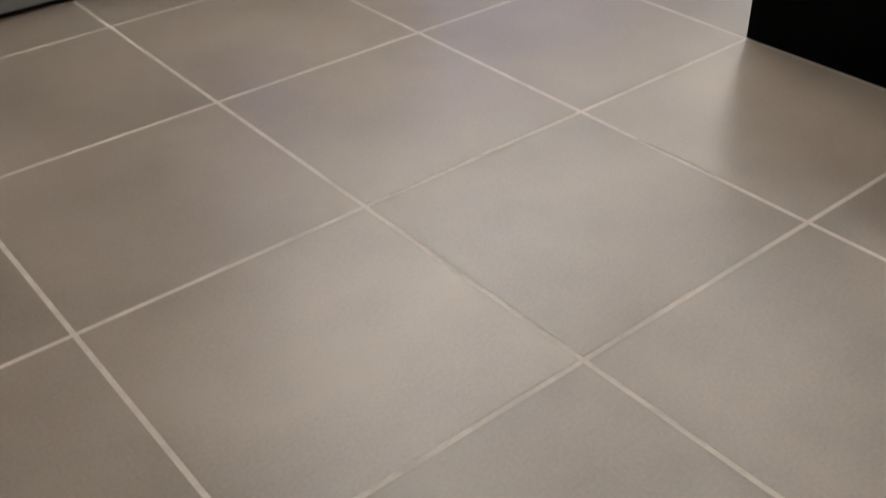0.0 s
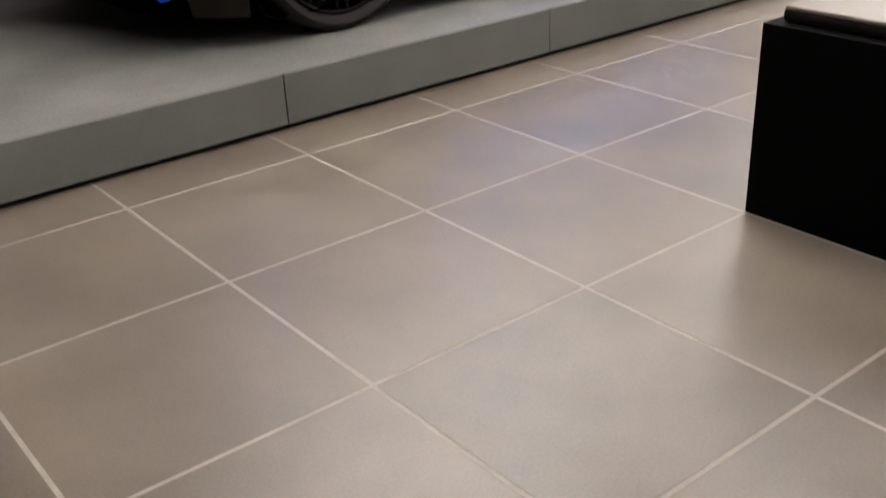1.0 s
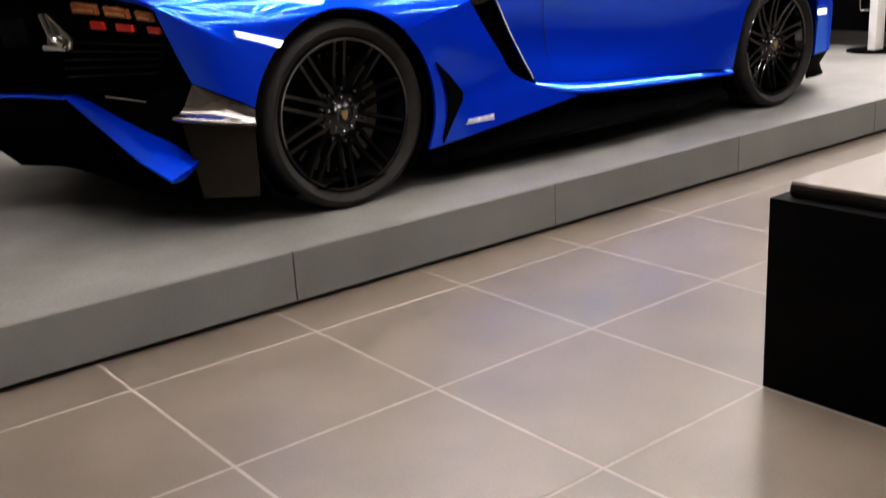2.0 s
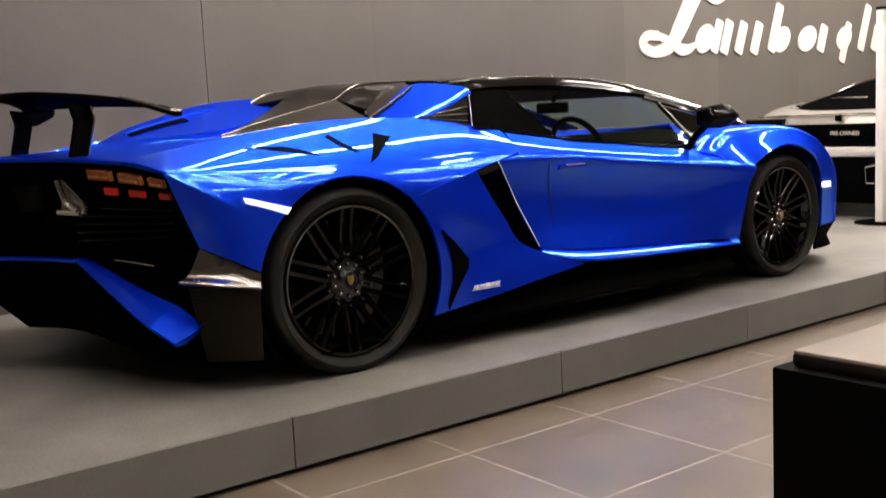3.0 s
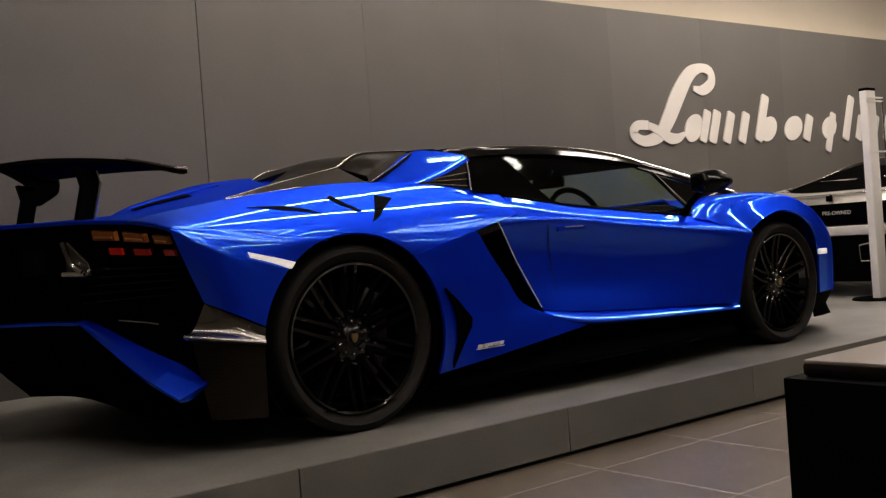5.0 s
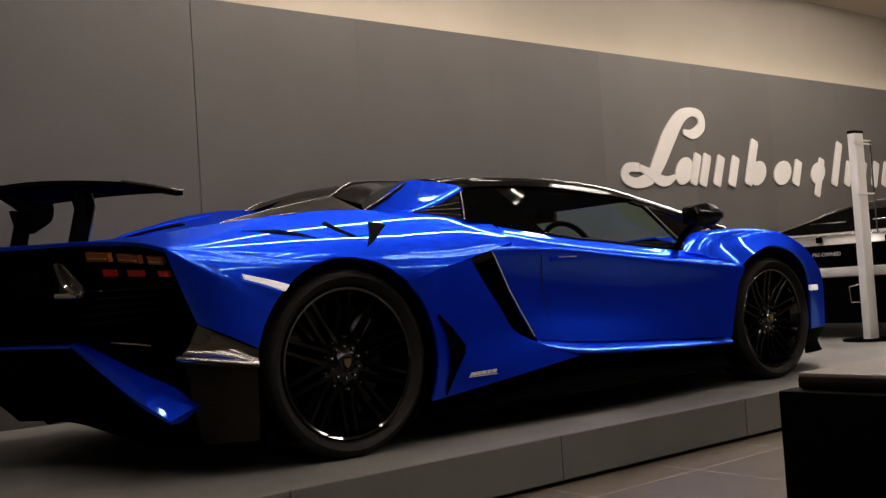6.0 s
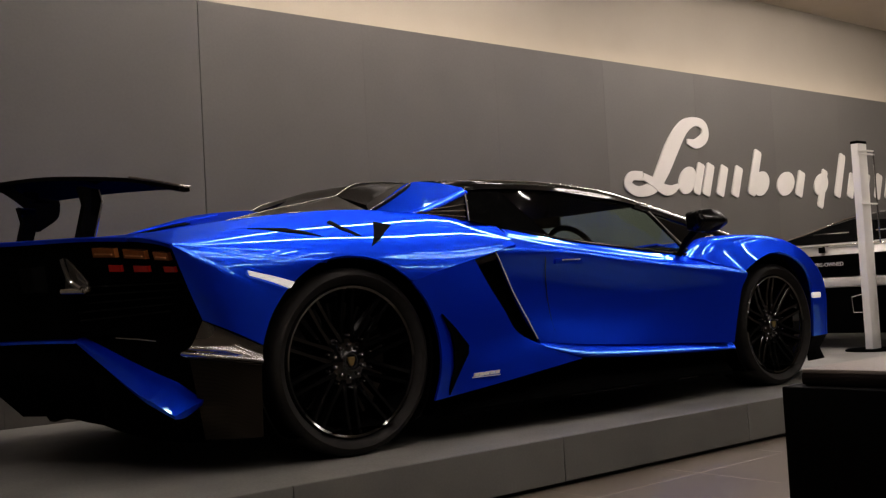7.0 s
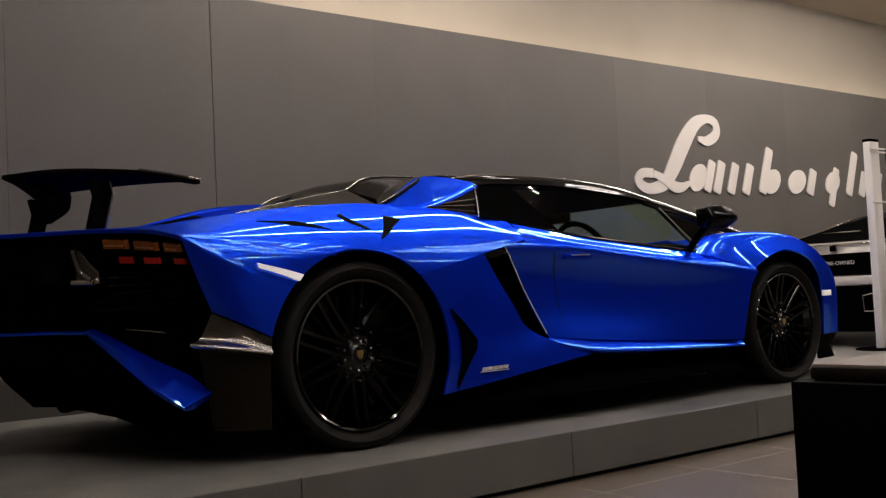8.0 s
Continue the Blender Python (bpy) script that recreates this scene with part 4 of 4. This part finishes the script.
flipped(nose, WHEELBASE + .06, .328)

# ---- bench ----
bench = thing("bench", "black box bench with a dark leather seat cushion", "bench", at=(.062, -1.726, 0))
part("base", boxed(0, 1.30, -2.2, 0, 0, .502, bevel=.004), M_BOX, bench)
part("cushion", boxed(.034, 1.28, -2.18, -.030, .502, .536, bevel=.010), M_LEATHER, bench, "dark leather cushion side")
# Thin paler sheet over the dark cushion, with the light in its colour.
part("cushion_lit_top", boxed(.036, 1.278, -2.178, -.032, .527, .543, bevel=.0075), M_LEATHER_LIT, bench, "seat top of the same leather in a paler, lit tone")

# ---- post ----
post = thing("sign_post", "white square post on a round dark base plate", "sign post", at=(5.17, .84, PLAT))
part("base_plate", lathe(bmesh.new(), [(0, 0), (.20, 0), (.20, .008), (.19, .014), (0, .014)], 40, Matrix.Rotation(radians(90), 4, "X") @ Matrix.Identity(4)), M_BLACK, post, "round dark base plate")
part("shaft", boxed(-.06, .06, -.03, .03, .012, 1.55, bevel=.004), M_POST, post)
part("cap", boxed(-.062, .062, -.032, .032, 1.55, 1.57, bevel=.003), M_BLACK, post, "black end cap")
for z in (1.49, 1.465, 1.09):
    part("clamp", boxed(-.10, .14, -.045, -.033, z, z + .012, bevel=.002), M_POST, post)
part("rod", tube(bmesh.new(), [(.13, -.04, 1.50), (.135, -.04, 1.1), (.14, -.04, .80)], .006), M_CHROME, post)

# ---- silver car farther along the platform ----
silver = thing("silver_car", "silver sports car seen from its tail, black plate panel", "car", at=(5.35, 1.30, PLAT))


def halves(rails, n=16, m=4, curved=True, t=.012, middle=(2.2, 0, .4)):
    b = loft(rails, n, m, curved)
    face_out(b, middle)
    other = b.copy()
    for v in other.verts:
        v.co.y = -v.co.y
    bmesh.ops.reverse_faces(other, faces=other.faces)
    return thicken(joined(b, other), t)


part("body", halves([
    [(.02, 0, .80), (.06, .5, .80), (.18, .85, .79), (.6, .97, .80), (1.4, .99, .80), (2.6, .97, .76), (3.6, .90, .66), (4.2, .6, .55)],
    [(-.02, 0, .70), (.02, .5, .70), (.14, .90, .68), (.6, 1.0, .62), (1.4, 1.0, .58), (2.6, .98, .56), (3.6, .93, .50), (4.3, .6, .42)],
    [(.03, 0, .56), (.06, .5, .56), (.18, .88, .54), (.6, .97, .45), (1.4, .97, .40), (2.6, .95, .38), (3.6, .90, .34), (4.3, .55, .30)],
    [(.10, 0, .22), (.12, .5, .22), (.24, .84, .22), (.6, .92, .20), (1.4, .92, .18), (2.6, .92, .18), (3.6, .86, .16), (4.2, .5, .16)]], 40, 5), M_SILVER, silver)
part("rear_deck", halves([
    [(.02, 0, .80), (.06, .5, .80), (.18, .85, .79), (.6, .97, .80), (1.4, .99, .80)],
    [(.14, 0, .825), (.17, .45, .828), (.30, .78, .850), (.66, .90, .872), (1.4, .91, .86)],
    [(.26, 0, .835), (.30, .42, .842), (.44, .68, .880), (.76, .80, .905), (1.4, .82, .89)]], 20, 5), M_SILVER, silver)
part("deck_edge", tube(bmesh.new(), spline([(.16, -.85, .795), (.05, -.5, .806), (.01, 0, .806), (.05, .5, .806), (.16, .85, .795)], 20), .008), M_CHROME, silver, "bright deck edge")
part("roof", halves([
    [(1.2, .66, .92), (1.5, .58, 1.08), (2.0, .56, 1.12), (2.6, .58, 1.02), (3.2, .66, .80)],
    [(.95, .35, .98), (1.4, .35, 1.12), (2.0, .35, 1.15), (2.6, .38, 1.05), (3.25, .40, .82)],
    [(.90, 0, .98), (1.4, 0, 1.13), (2.0, 0, 1.165), (2.6, 0, 1.06), (3.3, 0, .83)]], 24, 5), M_GLOSS, silver, "dark glass and roof")
part("engine_cover", halves([
    [(.36, .68, .868), (.8, .80, .905), (1.25, .68, 1.00)],
    [(.28, .42, .842), (.8, .5, .97), (1.3, .45, 1.08)],
    [(.25, 0, .835), (.8, 0, .965), (1.3, 0, 1.10)]], 10, 4), M_SATIN, silver, "black engine cover")
for y in (-1, 1):
    # A chrome tube stands in for the highlight along the canopy.
    part("cover_glint", tube(bmesh.new(), spline([(.40, y * .60, .885), (.8, y * .58, .962), (1.3, y * .50, 1.085), (1.9, y * .46, 1.145)], 14), .009), M_CHROME, silver, "chrome line for the canopy edge's highlight")
    part("louvre", tube(bmesh.new(), [(.62, y * .12, .925), (.66, y * .48, .928)], .010), M_CHROME, silver)
part("side_glass", halves([
    [(1.25, .67, 1.0), (1.7, .60, 1.09), (2.2, .60, 1.08), (2.8, .64, .92)],
    [(1.15, .84, .84), (1.7, .88, .82), (2.2, .88, .80), (2.8, .86, .77)]], 12, 4), M_HOUSING, silver)
part("plate_panel", boxed(-.035, .05, -.62, .62, .565, .735, bevel=.01), M_BLACK, silver, "black recessed plate panel")
part("bumper_bar", boxed(-.05, .06, -.80, .80, .48, .555, bevel=.02), M_SIGN, silver, "pale bumper bar")
part("lower_grille", boxed(-.03, .15, -.88, .88, .12, .475, bevel=.02), M_BLACK, silver)
part("emblem", boxed(-.032, -.008, -.025, .025, .755, .80, bevel=.006), M_BLACK, silver)
for y in (-.34, .34):
    tip = bmesh.new()
    hexa = [(.10, .40), (.0, .42), (-.08, .38), (-.10, .31), (-.06, .28), (.09, .28), (.10, .40)]
    tube(tip, [(-.045, y + (a if y < 0 else -a), b) for a, b in hexa], .007)
    part("exhaust", tip, M_CHROME, silver, "angular chrome exhaust surround")
for y in (-.70, .70):
    part("tail_lamp", boxed(-.008, .14, y - .19, y + .17, .70, .785, bevel=.012, m=None), M_GLOSS, silver)
for x, y in ((.95, -.96), (.95, .96), (3.5, -.94), (3.5, .94)):
    s = 1 if y < 0 else -1
    wl = part("wheel", lathe(bmesh.new(), [(.24, 0), (.25, -.01), (.33, -.005), (.34, .02), (.34, .24), (.24, .24)], 40, Matrix.Translation((x, y if y < 0 else y - .23, .34))), M_TYRE, silver)
    part("rim", lathe(bmesh.new(), [(0, .03), (.1, .03), (.24, .005), (.245, .02), (.2, .1), (0, .1)], 20, Matrix.Translation((x, y if y < 0 else y - .1, .34))), M_RIM, wl)
fc = bpy.data.curves.new("plate_text", "FONT")
fc.body, fc.size, fc.extrude, fc.align_x, fc.align_y = "PRE-OWNED", .042, .002, "CENTER", "CENTER"
fo = bpy.data.objects.new("plate_text_curve", fc)
scene.collection.objects.link(fo)
deps = bpy.context.evaluated_depsgraph_get()
tm = bpy.data.meshes.new_from_object(fo.evaluated_get(deps))
bpy.data.objects.remove(fo)
tm.materials.clear()
tm.materials.append(M_SIGN)
tx = new("plate_text", tm)
tx.parent = silver
tx.matrix_basis = Matrix.Translation((-.04, -0.065, .66)) @ Matrix.Rotation(radians(-90), 4, "Z") @ Matrix.Rotation(radians(90), 4, "X")
tagged(tx, "white lettering on the plate")

# ---- wall sign: slanted strokes ----
sign = thing("wall_sign", "large off-white script sign fixed to the dark cladding", "sign", at=(0, WALL, 0))
SLANT = .36


def stroke(points, r):
    """A flat raised stroke of half-width r along points in x and z."""
    bm = bmesh.new()
    p = [Vector((x, 0, z)) for x, z in points]
    left, right = [], []
    for i, q in enumerate(p):
        d = (p[min(i + 1, len(p) - 1)] - p[max(i - 1, 0)]).normalized()
        nrm = Vector((-d.z, 0, d.x)) * (r[i] if isinstance(r, list) else r)
        left.append(q + nrm)
        right.append(q - nrm)
    fa = [[bm.verts.new(q + Vector((0, y, 0))) for q in side] for y in (-.014, -.001) for side in (left, right)]
    lf, rf, lb, rb = fa
    for i in range(len(p) - 1):
        bm.faces.new((lf[i], lf[i + 1], rf[i + 1], rf[i]))
        bm.faces.new((lb[i], rb[i], rb[i + 1], lb[i + 1]))
        bm.faces.new((lf[i], lb[i], lb[i + 1], lf[i + 1]))
        bm.faces.new((rf[i], rf[i + 1], rb[i + 1], rb[i]))
    for i in (0, -1):
        bm.faces.new((lf[i], rf[i], rb[i], lb[i]))
    bmesh.ops.recalc_face_normals(bm, faces=bm.faces)
    return bm


def oval(x, z, a, b):
    """A flat raised oval that leans like the strokes."""
    bm = bmesh.new()
    rim = [(x + a * math.cos(k * math.pi / 16) + SLANT * b * math.sin(k * math.pi / 16), z + b * math.sin(k * math.pi / 16)) for k in range(32)]
    return prism(bm, rim, -.014, -.001)


def swash(points, n, widths):
    line = [(v.x, v.z) for v in spline([(x, 0, z) for x, z in points], n)]
    w = [v.x for v in spline([(q, 0, 0) for q in widths], n)]
    return stroke(line, w)


# one long flourish, then ovals and leaning bars
part("stroke", swash([(5.40, 2.045), (5.53, 2.03), (5.66, 2.10), (5.655, 2.20), (5.53, 2.232), (5.36, 2.17), (5.19, 1.99), (5.04, 1.78), (4.90, 1.625), (4.70, 1.575), (4.565, 1.63), (4.62, 1.705), (4.76, 1.71)], 84,
                     [.022, .045, .05, .045, .04, .065, .085, .08, .06, .045, .045, .04, .04]), M_SIGN, sign, smooth=0)
part("stroke", swash([(4.76, 1.708), (4.90, 1.66), (5.03, 1.60), (5.14, 1.60), (5.24, 1.64)], 20, [.03, .04, .05, .04, .02]), M_SIGN, sign, smooth=0).location = (0, -.003, 0)
for x, z, a, b in ((5.37, 1.690, .120, .125), (6.50, 1.690, .130, .120), (6.92, 1.700, .145, .120), (7.56, 1.710, .125, .115)):
    part("oval", oval(x, z, a, b), M_SIGN, sign, smooth=0)
for x, z0, z1, r in ((5.49, 1.57, 1.85, .050), (5.63, 1.56, 1.85, .055), (5.84, 1.56, 1.84, .055), (6.07, 1.56, 1.84, .055), (6.33, 1.575, 2.01, .058), (7.13, 1.58, 1.83, .058), (7.55, 1.47, 1.86, .048),
                     (7.85, 1.585, 2.04, .055), (8.10, 1.585, 1.84, .055), (8.40, 1.585, 1.85, .055), (8.66, 1.585, 1.85, .055), (8.88, 1.585, 1.85, .055), (9.05, 1.585, 1.85, .055)):
    h = z1 - z0
    part("stroke", stroke([(x + SLANT * (z - 1.585), z) for z in (z0, z0 + h * .05, z0 + h * .95, z1)], [r * .75, r, r, r * .75]), M_SIGN, sign, smooth=0).location = (0, -.002, 0)

# ---- floor tiles ----
TX, TY, TS, G = -1.139, -.53, .6, .0048
tile_full = tile_edge = None
rest = []
i0, i1 = math.floor((X0 - TX) / TS), math.ceil((X1 - TX) / TS)
for j in range(-1, 15):
    for i in range(i0, i1):
        x = TX + TS * i
        y1 = TY - TS * j
        near = -4.5 < x < 5.6 and y1 > -6.0
        if not near:
            xa, xb = max(x + G, X0), min(x + TS - G, X1)
            ya, yb = (TY + G, EDGE + .03) if j == -1 else (max(y1 - TS + G, Y0), y1 - G)
            if xb > xa and yb > ya:
                rest.append((xa, xb, ya, yb))
            continue
        if j == -1:
            if tile_edge is None:
                ob = part("tile", boxed(G, TS - G, TY + G, EDGE + .03, -.008, 0, bevel=.0008), M_TILE, floor, smooth=0)
                tile_edge = ob.data
            else:
                ob = new("tile", tile_edge)
            ob.location = (x, 0, 0)
        else:
            if tile_full is None:
                ob = part("tile", boxed(G, TS - G, -TS + G, -G, -.008, 0, bevel=.0008), M_TILE, floor, smooth=0)
                tile_full = ob.data
            else:
                ob = new("tile", tile_full)
            ob.location = (x, y1, 0)
        ob.parent = floor
far_tiles = bmesh.new()
for xa, xb, ya, yb in rest:
    lo = [far_tiles.verts.new((a, b, -.008)) for a, b in ((xa, ya), (xb, ya), (xb, yb), (xa, yb))]
    hi = [far_tiles.verts.new((v.co.x, v.co.y, 0)) for v in lo]
    far_tiles.faces.new(hi)
    for k in range(4):
        far_tiles.faces.new((lo[k], lo[(k + 1) % 4], hi[(k + 1) % 4], hi[k]))
part("tiles", far_tiles, M_TILE, floor, "brown-grey tiles farther off", smooth=0, kind="stuff")
